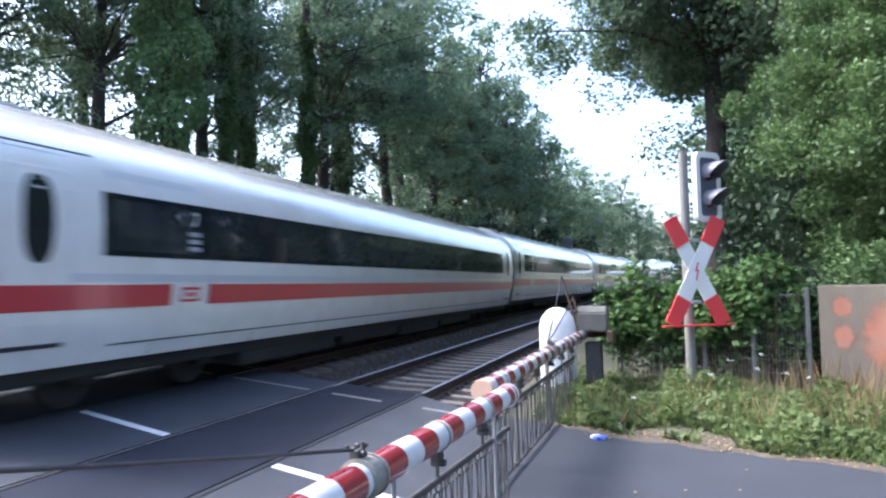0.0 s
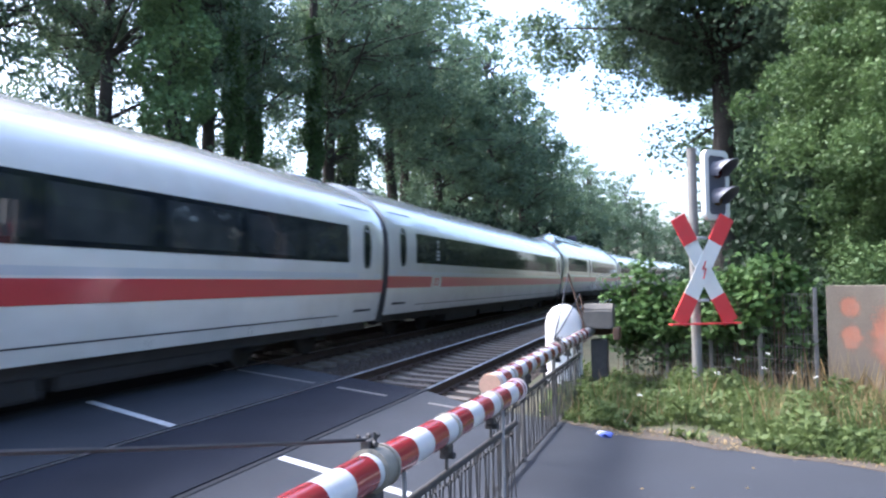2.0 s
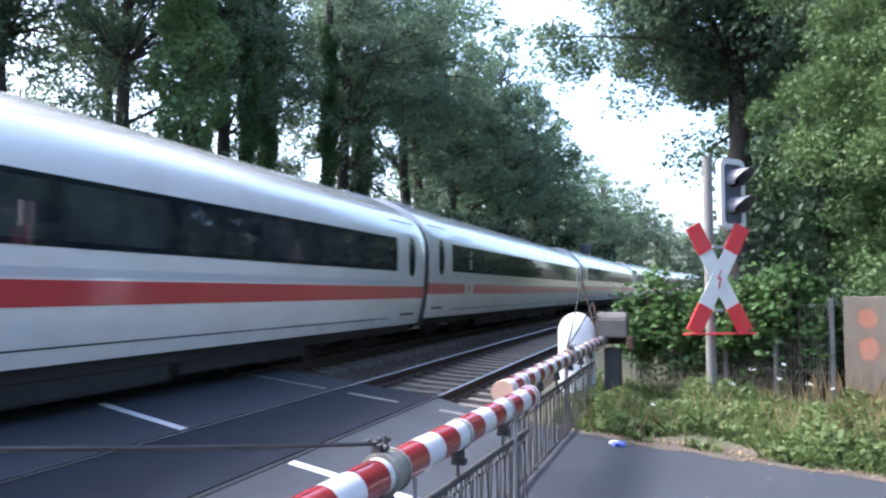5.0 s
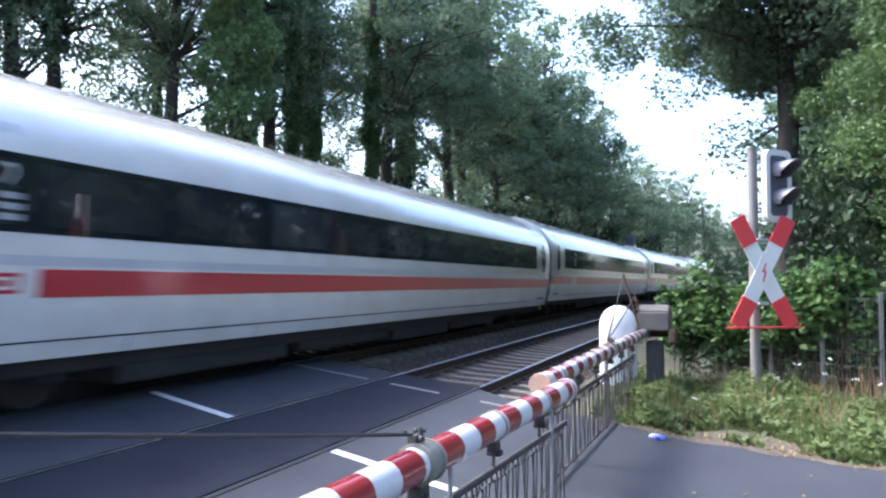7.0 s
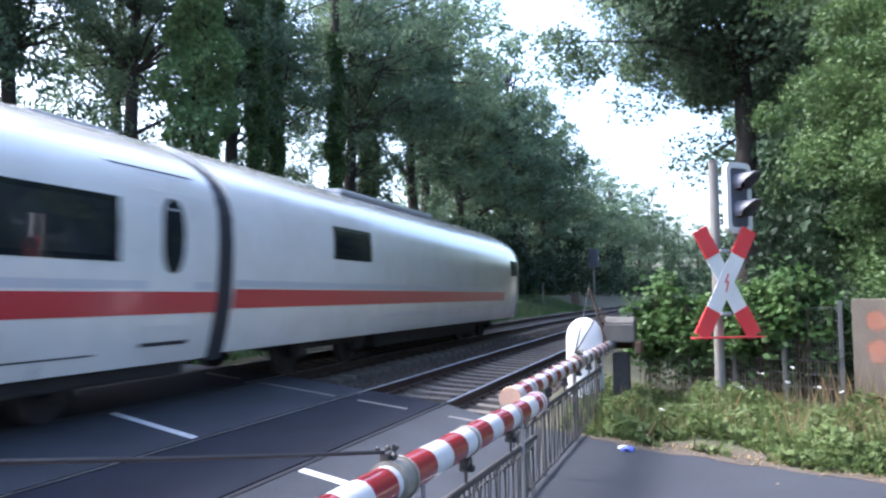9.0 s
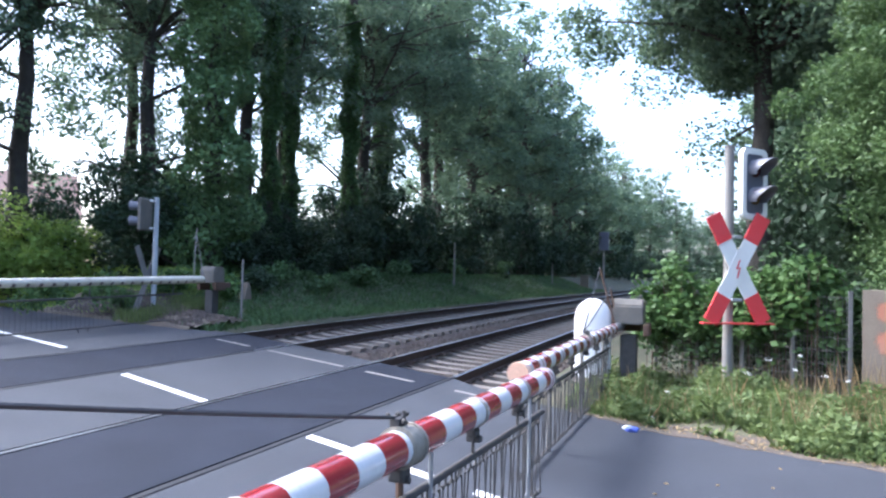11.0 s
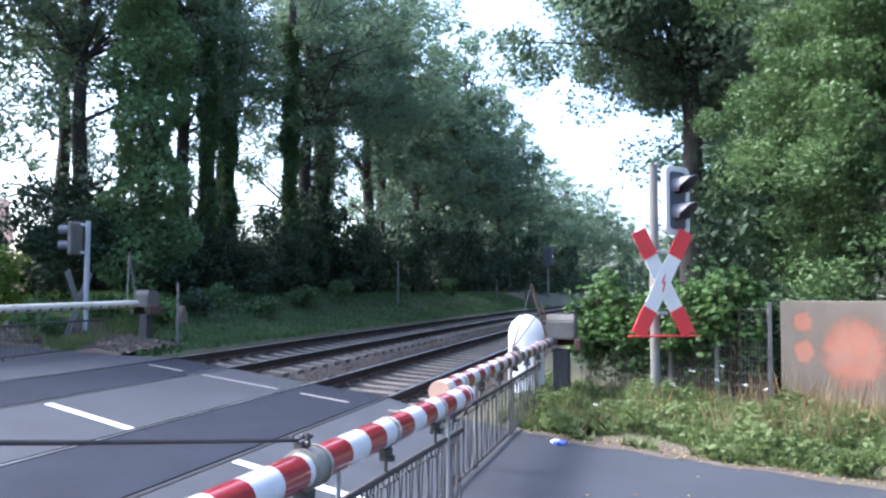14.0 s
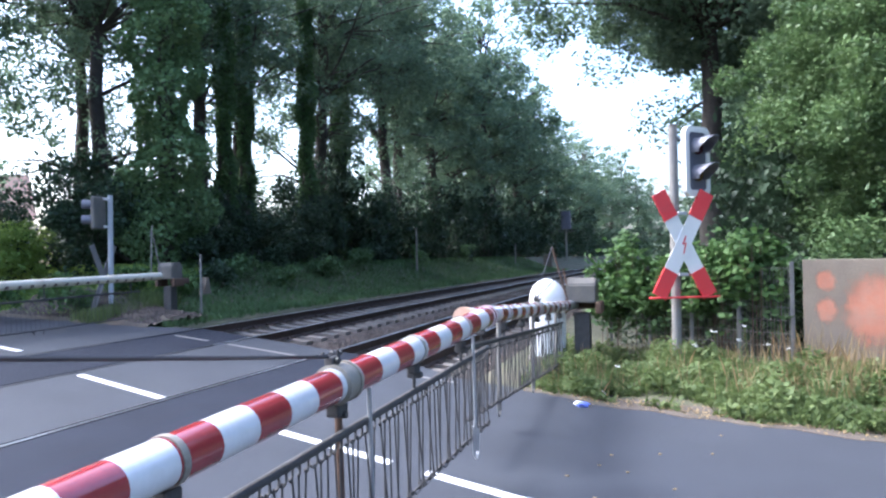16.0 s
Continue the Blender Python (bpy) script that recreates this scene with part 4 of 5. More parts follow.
def level_crossing_sign():
    # the mast's own space: its boards face -y
    s = thing("level_crossing_sign", pose(5.32, -3.92, -0.18), "grey post with white and red cross and an unlit two-lamp signal", "railway sign")
    bm = bmesh.new()
    tube(bm, (0, 0, -0.1), (0, 0, 3.78), 0.075, 0.07, 14)
    tube(bm, (0, 0, 3.78), (0, 0, 3.80), 0.08, 0.08, 14)
    part("post", bm, POST_GREY, s, "weathered grey post", smooth=40)
    turn = pose(-0.06, -0.1, 0, 0, 0, -62)
    W, Z0, Z1 = 0.53, 1.12, 2.72
    cross = part("cross", mesh_from(lambda bm: (plate(bm, bar2d((-W + 0.1, Z0), (W - 0.12, Z1), 0.24), -0.07), plate(bm, bar2d((W - 0.1, Z0), (-W + 0.12, Z1), 0.24), -0.055))), None, s, "white cross with red ends")
    cross.data.materials.append(SIGN_WHITE)
    cross.matrix_basis = turn
    for a, b, y in (((-W + 0.1, Z0), (W - 0.12, Z1), -0.076), ((W - 0.1, Z0), (-W + 0.12, Z1), -0.075)):
        d = Vector(b) - Vector(a)
        for t0, t1 in ((0.0, 0.245), (0.755, 1.0)):
            bm = bmesh.new()
            plate(bm, bar2d(Vector(a) + d * t0, Vector(a) + d * t1, 0.243), y, 0.03)
            part("red_end", bm, SIGN_RED, cross, "red reflective arm end")
    bm = bmesh.new()
    mid = 1.92
    for p, q in (((0.03, mid + 0.13), (-0.025, mid - 0.0)), ((-0.025, mid), (0.03, mid + 0.02)), ((0.03, mid + 0.02), (-0.015, mid - 0.14))):
        plate(bm, bar2d(p, q, 0.018), -0.082, 0.006)
    part("lightning_mark", bm, SIGN_RED, cross, "small red lightning arrow")
    bm = bmesh.new()
    bevelled(bm, (0, -0.07, Z0 - 0.02), (1.16, 0.11, 0.025), 0.008)
    part("cross_bar", bm, SIGN_RED, cross, "thin red bar under the cross")
    for z in (1.45, 2.4):
        bm = bmesh.new()
        bevelled(bm, (0, -0.03, z), (0.16, 0.06, 0.05), 0.01)
        part("cross_bracket", bm, STEEL, cross)
    # the signal
    sig = part("signal_board", mesh_from(lambda bm: rounded_board(bm, 0.56, 1.08, 0.12, 0.06)), None, s, "dark signal board with white rim")
    sig.data.materials.append(SIGNAL_BLACK)
    sig.matrix_basis = pose(0.12, -0.34, 3.22, 0, 0, -41)
    rim = part("white_rim", mesh_from(lambda bm: rim_board(bm, 0.56, 1.08, 0.12, 0.085)), None, sig, "white reflective rim")
    rim.data.materials.append(SIGN_WHITE)
    for z, lens in ((0.22, LENS_RED), (-0.2, LENS_AMBER)):
        bm = bmesh.new()
        tube(bm, (0, -0.05, z), (0, -0.035, z), 0.115, 0.115, 20)
        part("lamp_lens", bm, lens, sig, "unlit dark lens")
        bm = bmesh.new()
        seg = 18
        ring = []
        for k in range(seg + 1):
            a = math.radians(-35 + 250 * k / seg)
            c, n = math.cos(a), math.sin(a)
            dpt = 0.14 + 0.24 * max(n + 0.35, 0) / 1.35
            ring.append([bm.verts.new(((0.14 + w) * c, y, z + (0.14 + w) * n)) for w, y in ((0, -0.03), (0, -0.03 - dpt), (0.012, -0.03 - dpt), (0.012, -0.03))])
        for r0, r1 in zip(ring, ring[1:]):
            for i in range(4):
                bm.faces.new((r0[i], r0[(i + 1) % 4], r1[(i + 1) % 4], r1[i]))
        bmesh.ops.recalc_face_normals(bm, faces=bm.faces[:])
        part("visor", bm, VISOR, sig, "grey tunnel visor", smooth=40)
    for z in (2.83, 3.58):
        bm = bmesh.new()
        tube(bm, (0, 0, z), (0.12, -0.32, z), 0.018, 0.018, 6)
        part("signal_bracket", bm, STEEL, s)


def mesh_from(build):
    bm = bmesh.new()
    build(bm)
    me = bpy.data.meshes.new("board")
    bm.to_mesh(me)
    bm.free()
    return me


def round_rect(w, h, r, n=6):
    pts = []
    for cx, cz, a0 in ((w / 2 - r, h / 2 - r, 0), (-w / 2 + r, h / 2 - r, 90), (-w / 2 + r, -h / 2 + r, 180), (w / 2 - r, -h / 2 + r, 270)):
        for i in range(n + 1):
            a = math.radians(a0 + 90 * i / n)
            pts.append((cx + r * math.cos(a), cz + r * math.sin(a)))
    return pts


def rounded_board(bm, w, h, r, t):
    plate(bm, round_rect(w, h, r), -0.03, t)


def rim_board(bm, w, h, r, edge):
    o, i = round_rect(w + 0.01, h + 0.01, r), round_rect(w - 2 * edge, h - 2 * edge, r - edge * 0.7)
    n = len(o)
    rows = [[bm.verts.new((p[0], y, p[1])) for p in q] for q, y in ((o, 0.04), (o, -0.045), (i, -0.045), (i, -0.028))]
    for a, b in zip(rows, rows[1:]):
        for k in range(n):
            bm.faces.new((a[k], a[(k + 1) % n], b[(k + 1) % n], b[k]))
    bmesh.ops.recalc_face_normals(bm, faces=bm.faces[:])


def far_signal():
    s = thing("level_crossing_sign", pose(8.35, 9.05, 0.3), "pale post with grey signal box and cross seen from behind", "railway sign")
    bm = bmesh.new()
    tube(bm, (0, 0, -0.2), (0, 0, 2.95), 0.065, 0.06, 12)
    part("post", bm, PANTO_GREY, s, "pale grey post", smooth=40)
    bm = bmesh.new()
    bevelled(bm, (-0.27, 0.12, 2.52), (0.44, 0.1, 0.78), 0.04)
    part("signal_board", bm, CAST, s, "grey back of the signal board")
    bm = bmesh.new()
    for z in (2.72, 2.36):
        tube(bm, (-0.36, 0.14, z), (-0.46, 0.4, z), 0.1, 0.11, 12)
    part("visor", bm, VISOR, s)
    bm = bmesh.new()
    plate(bm, bar2d((-0.52, 1.75), (-0.12, 0.95), 0.17), 0.1)
    plate(bm, bar2d((0.28, 1.75), (-0.12, 0.95), 0.17), 0.12)
    plate(bm, bar2d((-0.52, 0.15), (-0.12, 0.95), 0.17), 0.12)
    part("cross", bm, POST_GREY, s, "grey back of the cross")
    bm = bmesh.new()
    pipe(bm, [(-0.12, 0.05, 1.0), (-0.5, 0.1, 0.1)], 0.02, 6)
    part("brace", bm, POST_GREY, s)
    for z in (2.86, 2.2):
        bm = bmesh.new()
        bevelled(bm, (-0.06, 0.06, z), (0.2, 0.05, 0.05), 0.01)
        part("bracket", bm, SIGN_WHITE, s)


def marker_post():
    s = thing("marker_post", pose(8.75, 6.85, 0.3), "thin grey post with a small pale triangle on the bank", "post")
    bm = bmesh.new()
    tube(bm, (0, 0, -0.1), (0, 0, 1.5), 0.03, 0.025, 8)
    part("pole", bm, POST_GREY, s)
    bm = bmesh.new()
    prism(bm, [(0.02, 0.55), (0.34, 0.55), (0.24, 0.95), (0.16, 0.95)], lambda p: (p[0], -0.06, p[1]), lambda p: (p[0], 0.08, p[1]))
    part("triangle_block", bm, CONCRETE, s, "small pale concrete wedge")


def lineside():
    for x, y, h in ((30.0, 8.4, 2.2), (52.0, 7.6, 1.6)):
        s = thing("trackside_post", pose(x, y, ground_z(x, y) - 0.05), "thin weathered post on the bank", "post", group="trackside posts")
        bm = bmesh.new()
        tube(bm, (0, 0, 0), (0, 0, h), 0.05, 0.045, 8)
        tube(bm, (0, 0, h), (0, 0, h + 0.03), 0.06, 0.05, 8)
        part("pole", bm, POST_GREY, s)
    s = thing("railway_signal_mast", pose(73.5, 6.4, 0.4), "dark railway signal mast beside the curving track", "railway signal")
    bm = bmesh.new()
    tube(bm, (0, 0, 0), (0, 0, 4.2), 0.12, 0.1, 8)
    part("mast", bm, POST_GREY, s)
    bm = bmesh.new()
    bevelled(bm, (0, 0, 5.0), (0.3, 1.0, 1.9), 0.08)
    part("signal_screen", bm, SIGNAL_BLACK, s)
    bm = bmesh.new()
    box(bm, (0, 0, 3.9), (0.6, 1.6, 0.08))
    part("platform", bm, STEEL_DARK, s)
    s = thing("relay_cabinet", pose(60.0, 6.3, 0.4), "pale concrete cabinet beside the track", "cabinet")
    bm = bmesh.new()
    bevelled(bm, (0, 0, 0.7), (0.6, 0.7, 1.4), 0.04)
    part("case", bm, CONCRETE, s)
    bm = bmesh.new()
    bevelled(bm, (0, 0, 1.44), (0.7, 0.8, 0.08), 0.02)
    part("lid", bm, CAST, s)
    s = thing("yellow_marker", pose(66.0, -3.5, 0.1), "small yellow marker post beside the track", "post")
    bm = bmesh.new()
    tube(bm, (0, 0, 0), (0, 0, 1.3), 0.07, 0.07, 8)
    part("pole", bm, BOX_YELLOW, s)


def hood():
    s = thing("white_hood", pose(5.55, -1.86, -0.12), "white dome-topped plastic cover beside the track", "cover")
    bm = bmesh.new()
    prof = [(0.3, 0.0), (0.3, 1.0)] + [(0.3 * math.cos(a), 1.0 + 0.34 * math.sin(a)) for a in np.linspace(0.2, 1.5708, 8)]
    seg = 28
    rings = [[bm.verts.new((max(r, 0.001) * math.cos(2 * math.pi * k / seg), max(r, 0.001) * math.sin(2 * math.pi * k / seg), z)) for k in range(seg)] for r, z in prof]
    for a, b in zip(rings, rings[1:]):
        for k in range(seg):
            bm.faces.new((a[k], a[(k + 1) % seg], b[(k + 1) % seg], b[k]))
    bmesh.ops.recalc_face_normals(bm, faces=bm.faces[:])
    part("shell", bm, WHITE_HOOD, s, smooth=50)
    bm = bmesh.new()
    tube(bm, (0, 0, 0), (0, 0, 0.08), 0.33, 0.32, 28)
    part("base_ring", bm, CAST, s)


# ---- fence, wall, litter ----
def fence():
    f = thing("mesh_fence", Matrix(), "grey steel mesh fence overgrown with climbing plants", "fence", kind="structure")
    a, b = Vector((7.6, -2.75, -0.15)), Vector((5.35, -5.6, -0.15))
    post = mesh_from(lambda bm: bevelled(bm, (0, 0, 0.75), (0.06, 0.06, 1.7), 0.01))
    post.materials.append(FENCE_GREY)
    n = 4
    for i in range(n + 1):
        o = part("post", post, None, f)
        o.matrix_basis = Matrix.Translation(a.lerp(b, i / n))
    yaw = math.degrees(math.atan2((b - a).y, (b - a).x))
    L = (b - a).length
    wire = mesh_from(lambda bm: tube(bm, (0, 0, 0.05), (0, 0, 1.5), 0.004, 0.004, 4))
    wire.materials.append(FENCE_GREY)
    for i in range(int(L / 0.06)):
        o = part("wire", wire, None, f)
        o.matrix_basis = Matrix.Translation(a.lerp(b, (i + 0.5) * 0.06 / L))
    cross = mesh_from(lambda bm: tube(bm, (0, 0, 0), (L, 0, 0), 0.005, 0.005, 4))
    cross.materials.append(FENCE_GREY)
    for z in np.arange(0.1, 1.55, 0.2):
        o = part("cross_wire", cross, None, f)
        o.matrix_basis = Matrix.Translation(a + Vector((0, 0, z))) @ pose(0, 0, 0, 0, 0, yaw)


WALL_A, WALL_B = Vector((5.2, -5.72, -0.25)), Vector((2.8, -11.7, -0.25))


def concrete_wall():
    d = WALL_B - WALL_A
    L = d.length
    yaw = math.degrees(math.atan2(d.y, d.x))
    w = thing("concrete_wall", Matrix.Translation(WALL_A) @ pose(0, 0, 0, 0, 0, yaw), "weathered concrete wall with faded orange spray paint", "wall", kind="structure")
    step = 2.05
    for i in range(int(L / step)):
        bm = bmesh.new()
        bevelled(bm, (step * (i + 0.5), 0.1, 0.85), (step - 0.012, 0.2, 1.75), 0.012)
        part("wall_panel", bm, CONCRETE, w)
    g = random.Random(4)

    def blot(name, x, z, rx, rz, m, y, label=""):
        bm = bmesh.new()
        pts = []
        for k in range(40):
            a = 2 * math.pi * k / 40
            r = 1 + 0.4 * noise.noise((math.cos(a) * 2 + x, math.sin(a) * 2, z))
            pts.append((x + rx * r * math.cos(a), z + rz * r * math.sin(a)))
        bm.faces.new([bm.verts.new((p[0], y, p[1])) for p in pts])
        part(name, bm, m, w, label)
    blot("spray_patch", 0.33, 1.42, 0.2, 0.2, WALL_PAINT, -0.002, "faded orange spray paint")
    blot("spray_patch", 0.34, 0.98, 0.19, 0.26, WALL_PAINT, -0.002, "faded orange spray paint")
    blot("spray_patch", 1.02, 1.02, 0.56, 0.68, WALL_PAINT, -0.002, "faded orange spray paint")
    blot("spray_patch", 2.15, 0.45, 0.62, 1.0, WALL_LINE, -0.006, "dark painted arch")
    blot("spray_patch", 2.15, 0.4, 0.52, 0.9, WALL_PALE, -0.008, "pale painted arch")


def litter():
    g = random.Random(9)
    spots = [("blue_wrapper", (1.73, -2.83), LITTER_BLUE, 0.1, "crumpled blue wrapper on the road's edge"), ("paper_scrap", (1.82, -2.78), LITTER_WHITE, 0.08, "white paper scrap on the road's edge"), ("paper_scrap", (2.6, -2.95), LITTER_WHITE, 0.1, "white paper scrap in the weeds")]
    spots += [("leaf_scrap", (g.uniform(-3.4, 1.0), g.uniform(-4.4, -2.9)), GRASS_DRY, 0.02, "small pale leaf scrap on the asphalt") for _ in range(16)]
    for name, (x, y), m, s, label in spots:
        bm = bmesh.new()
        bmesh.ops.create_icosphere(bm, subdivisions=2, radius=s)
        for v in bm.verts:
            v.co = Vector((v.co.x, v.co.y, v.co.z * 0.45)) * (0.7 + 0.6 * noise.noise(v.co * 14 / s * 0.1 + Vector((x, y, 0))))
        z = max(plane_z(y), ground_z(x, y) if x > x_right(y) else -9)
        ob = part(name, bm, m)
        ob.location = (x, y, z + s * 0.22)
        tagged(ob, label, "litter", group="litter")


# ---- plants ----
def clumps(seed, n, centre, radii, per, spread, shellness=0.55, flat=0.7, low=-1.0):
    """Leaf points gathered in clumps inside an uneven ellipsoid."""
    g = np.random.default_rng(seed)
    d = g.normal(size=(n, 3))
    d /= np.linalg.norm(d, axis=1)[:, None]
    d = d[d[:, 2] > low]
    r = (shellness + (1 - shellness) * g.random((len(d), 1))) * g.uniform(0.75, 1.1, (len(d), 1))
    c = np.array(centre) + d * r * np.array(radii)
    pts = []
    for q in c:
        k = int(per * g.uniform(0.5, 1.4))
        v = g.normal(size=(k, 3))
        v *= np.minimum(1.0, g.uniform(1.0, 1.75, k) / np.linalg.norm(v, axis=1))[:, None]
        pts.append(q + v * spread * np.array([1, 1, flat]) * g.uniform(0.6, 1.2))
    return np.concatenate(pts), c


def limb_mesh(name, height, r, targets, seed):
    g = random.Random(seed)
    bm = bmesh.new()
    p, k = Vector((0, 0, -0.3)), 0
    spine = [p.copy()]
    for i in range(8):
        p = p + Vector((g.uniform(-0.18, 0.18), g.uniform(-0.18, 0.18), height / 8))
        spine.append(p.copy())
    for i, (a, b) in enumerate(zip(spine, spine[1:])):
        tube(bm, a, b, r * (1 - i / 9), r * (1 - (i + 1) / 9), 9, caps=False)
    for t in targets:
        t = Vector(t)
        base = min(spine[2:-1], key=lambda s: abs(s.z - (t.z - 0.45 * Vector((t.x, t.y)).length)))
        mid = base.lerp(t, 0.5) + Vector((g.uniform(-0.3, 0.3), g.uniform(-0.3, 0.3), 0.3))
        tube(bm, base, mid, r * 0.22, r * 0.13, 5, caps=False)
        tube(bm, mid, t, r * 0.13, r * 0.03, 5, caps=False)
    return mesh_of(name, bm, BARK, 60)


def tree(m, height, crown_low, spread, seed, leaf, per=330, n=75, material=None, label="", shell=0.35, r=0.34, size_spread=0.85):
    t = thing("tree", m, label or "tall leafy deciduous tree beside the railway", "tree", group="trees")
    c = (crown_low + height) / 2
    pts, cs = clumps(seed, n, (0, 0, c), (spread, spread, (height - crown_low) / 2), per, size_spread, shell)
    part("trunk", limb_mesh("trunk", height * 0.86, r, cs[::3], seed), None, t, "dark bark")
    part("crown", leaf_mesh("crown", pts, leaf, material or LEAF_WOOD, seed), None, t)
    return t


def ivy_points(seed, n, height, r0):
    g = np.random.default_rng(seed)
    z = height * g.random(n)
    a = g.uniform(0, 2 * np.pi, n)
    lump = 1 + 0.35 * np.sin(z * 1.3 + a * 2) + 0.25 * np.sin(z * 3.1 - a)
    rr = r0 * lump * (1 - 0.35 * z / height) * g.uniform(0.75, 1.1, n)
    return np.stack([rr * np.cos(a), rr * np.sin(a), z], 1)


def plants():
    g = random.Random(12)
    # the row on the bank behind the far track
    fine = [tree(pose(14.4, 14.2, 1.0), 20, 2.4, 4.7, 21, 0.155, per=118, n=225, shell=0.2, size_spread=0.46), tree(pose(18.6, 13.3, 1.0), 21, 2.6, 4.6, 22, 0.155, per=118, n=225, shell=0.2, size_spread=0.46), tree(pose(22.5, 14.2, 1.0), 19, 2.4, 4.9, 23, 0.155, per=118, n=225, shell=0.2, size_spread=0.46)]
    kinds = [tree(pose(44.0, 12.0 + off(44), 0.9), 21, 1.0, 3.7, 24, 0.31, per=56, n=155, shell=0.25, size_spread=0.52), tree(pose(49.5, 12.8 + off(49.5), 0.9), 20, 1.0, 3.6, 25, 0.31, per=56, n=155, shell=0.25, size_spread=0.52), tree(pose(55.0, 12.0 + off(55), 0.9), 22, 1.2, 3.5, 26, 0.31, per=56, n=155, shell=0.25, size_spread=0.52)]
    row = [(11.0, 16.5), (6.5, 17.5), (26.5, 12.3), (30.5, 13.4), (34.5, 12.0), (39.0, 13.0), (61.0, 12.6), (67.0, 11.9), (74.0, 12.5), (82.0, 12.0), (90.0, 12.2), (99.0, 12), (109.0, 12.5), (120.0, 12), (132.0, 12.4), (146.0, 12), (162.0, 12.5), (180.0, 12), (200.0, 12.0), (220.0, 13.0), (95.0, 17.0), (125.0, 17.0), (190.0, -9.0), (215.0, -9.0), (53.0, 17.0), (63.0, 16.5), (72.0, 17.0), (82.0, 16.5), (4.0, 22.0), (-1.5, 25.0), (8.8, 19.0), (9.4, 16.2), (5.2, 19.6), (17.5, 18.0), (1.0, 30.0), (-8.0, 34.0), (6.0, 36.0)]
    for i, (x, y) in enumerate(row):
        t = copy_thing((fine if -3 < x < 36 and y < 24 else kinds)[i % 3], pose(x, y + off(x), 0.9, 0, 0, g.uniform(0, 360)))
        s = g.uniform(0.9, 1.08)
        t.scale = (s * (1.0 if x < 26 else 1.25), s * (1.0 if x < 26 else 1.25), s * (1.0 if x < 26 else 1.14 if x < 70 else 0.9))
    for t in kinds:
        t.scale = (1.25, 1.25, 1.12)
    # ivy columns on the nearest trunks
    for i, (x, y, h, r0) in enumerate(((12.9, 10.7, 17.0, 1.0), (17.6, 11.6, 12.0, 0.34), (20.4, 12.4, 13.0, 0.34), (23.9, 11.4, 12.5, 0.4), (29.0, 12.0, 11.0, 0.45))):
        t = thing("ivy_trunk", pose(x, y, 0.9), "tree trunk thickly wrapped in dark ivy", "tree", group="ivy-clad trunks")
        bm = bmesh.new()
        tube(bm, (0, 0, -0.3), (0.2, 0.1, h + 2), 0.3, 0.16, 9)
        part("trunk", bm, BARK, t)
        # Only the first column takes the ivy colour brightened as if lit.
        part("ivy", leaf_mesh("ivy", ivy_points(40 + i, 34000 if i == 0 else 15000, h, r0), 0.18 if i == 0 else 0.16, LEAF_IVY_LIT if i == 0 else LEAF_IVY, 50 + i), None, t)
    # undergrowth under the row, its shade painted into the dark leaves
    def bush_kinds(size, per, first):
        made = []
        for k in range(3):
            b = thing("undergrowth_bush", pose(first + 2.6 * k, 11.8 + off(first), 0.7, 0, 0, 90 * k), "bush under the trees with shade in its dark leaves", "bush", group="undergrowth")
            pts, cs = clumps(70 + k, 26, (0, 0, 1.6), (1.9, 1.5, 2.1), per, 0.45, 0.4, 0.8, -0.6)
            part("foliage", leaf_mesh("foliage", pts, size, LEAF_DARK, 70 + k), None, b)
            part("stem", limb_mesh("stem", 2.2, 0.08, cs[::4], 70 + k), None, b)
            made.append(b)
        return made
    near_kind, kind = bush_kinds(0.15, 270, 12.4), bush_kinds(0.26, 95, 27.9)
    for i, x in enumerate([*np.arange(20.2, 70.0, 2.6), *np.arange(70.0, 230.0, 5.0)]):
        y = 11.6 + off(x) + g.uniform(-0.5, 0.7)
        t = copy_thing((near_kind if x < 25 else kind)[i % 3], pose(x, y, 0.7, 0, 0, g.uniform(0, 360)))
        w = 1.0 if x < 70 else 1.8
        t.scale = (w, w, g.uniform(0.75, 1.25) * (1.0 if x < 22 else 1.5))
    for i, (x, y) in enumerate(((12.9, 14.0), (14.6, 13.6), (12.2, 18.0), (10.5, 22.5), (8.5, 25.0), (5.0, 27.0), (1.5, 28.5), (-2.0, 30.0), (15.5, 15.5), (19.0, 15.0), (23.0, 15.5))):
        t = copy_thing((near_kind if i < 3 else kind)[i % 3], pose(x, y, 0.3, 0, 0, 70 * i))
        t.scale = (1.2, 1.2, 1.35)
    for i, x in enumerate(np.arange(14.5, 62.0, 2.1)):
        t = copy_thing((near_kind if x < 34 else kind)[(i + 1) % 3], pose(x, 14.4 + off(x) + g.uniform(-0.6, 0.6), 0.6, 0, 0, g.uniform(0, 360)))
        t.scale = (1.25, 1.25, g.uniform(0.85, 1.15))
    # the hedge beyond the lawn, sunlight painted into its bright leaves
    for i, (x, y) in enumerate(((9.6, 16.4), (10.4, 15.6), (11.2, 14.9), (9.0, 17.6), (8.2, 19.0), (7.0, 20.6))):
        b = thing("garden_hedge", pose(x, y, 0.3), "green garden hedge beyond the far barrier, sunlight in its leaf colour", "hedge", group="garden hedge")
        pts, cs = clumps(160 + i, 40, (0, 0, 1.3), (1.1, 1.1, 1.7), 130, 0.3, 0.5, 0.8, -0.7)
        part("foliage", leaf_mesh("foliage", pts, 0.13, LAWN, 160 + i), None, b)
        part("stem", limb_mesh("stem", 2.0, 0.05, cs[::5], 160 + i), None, b)
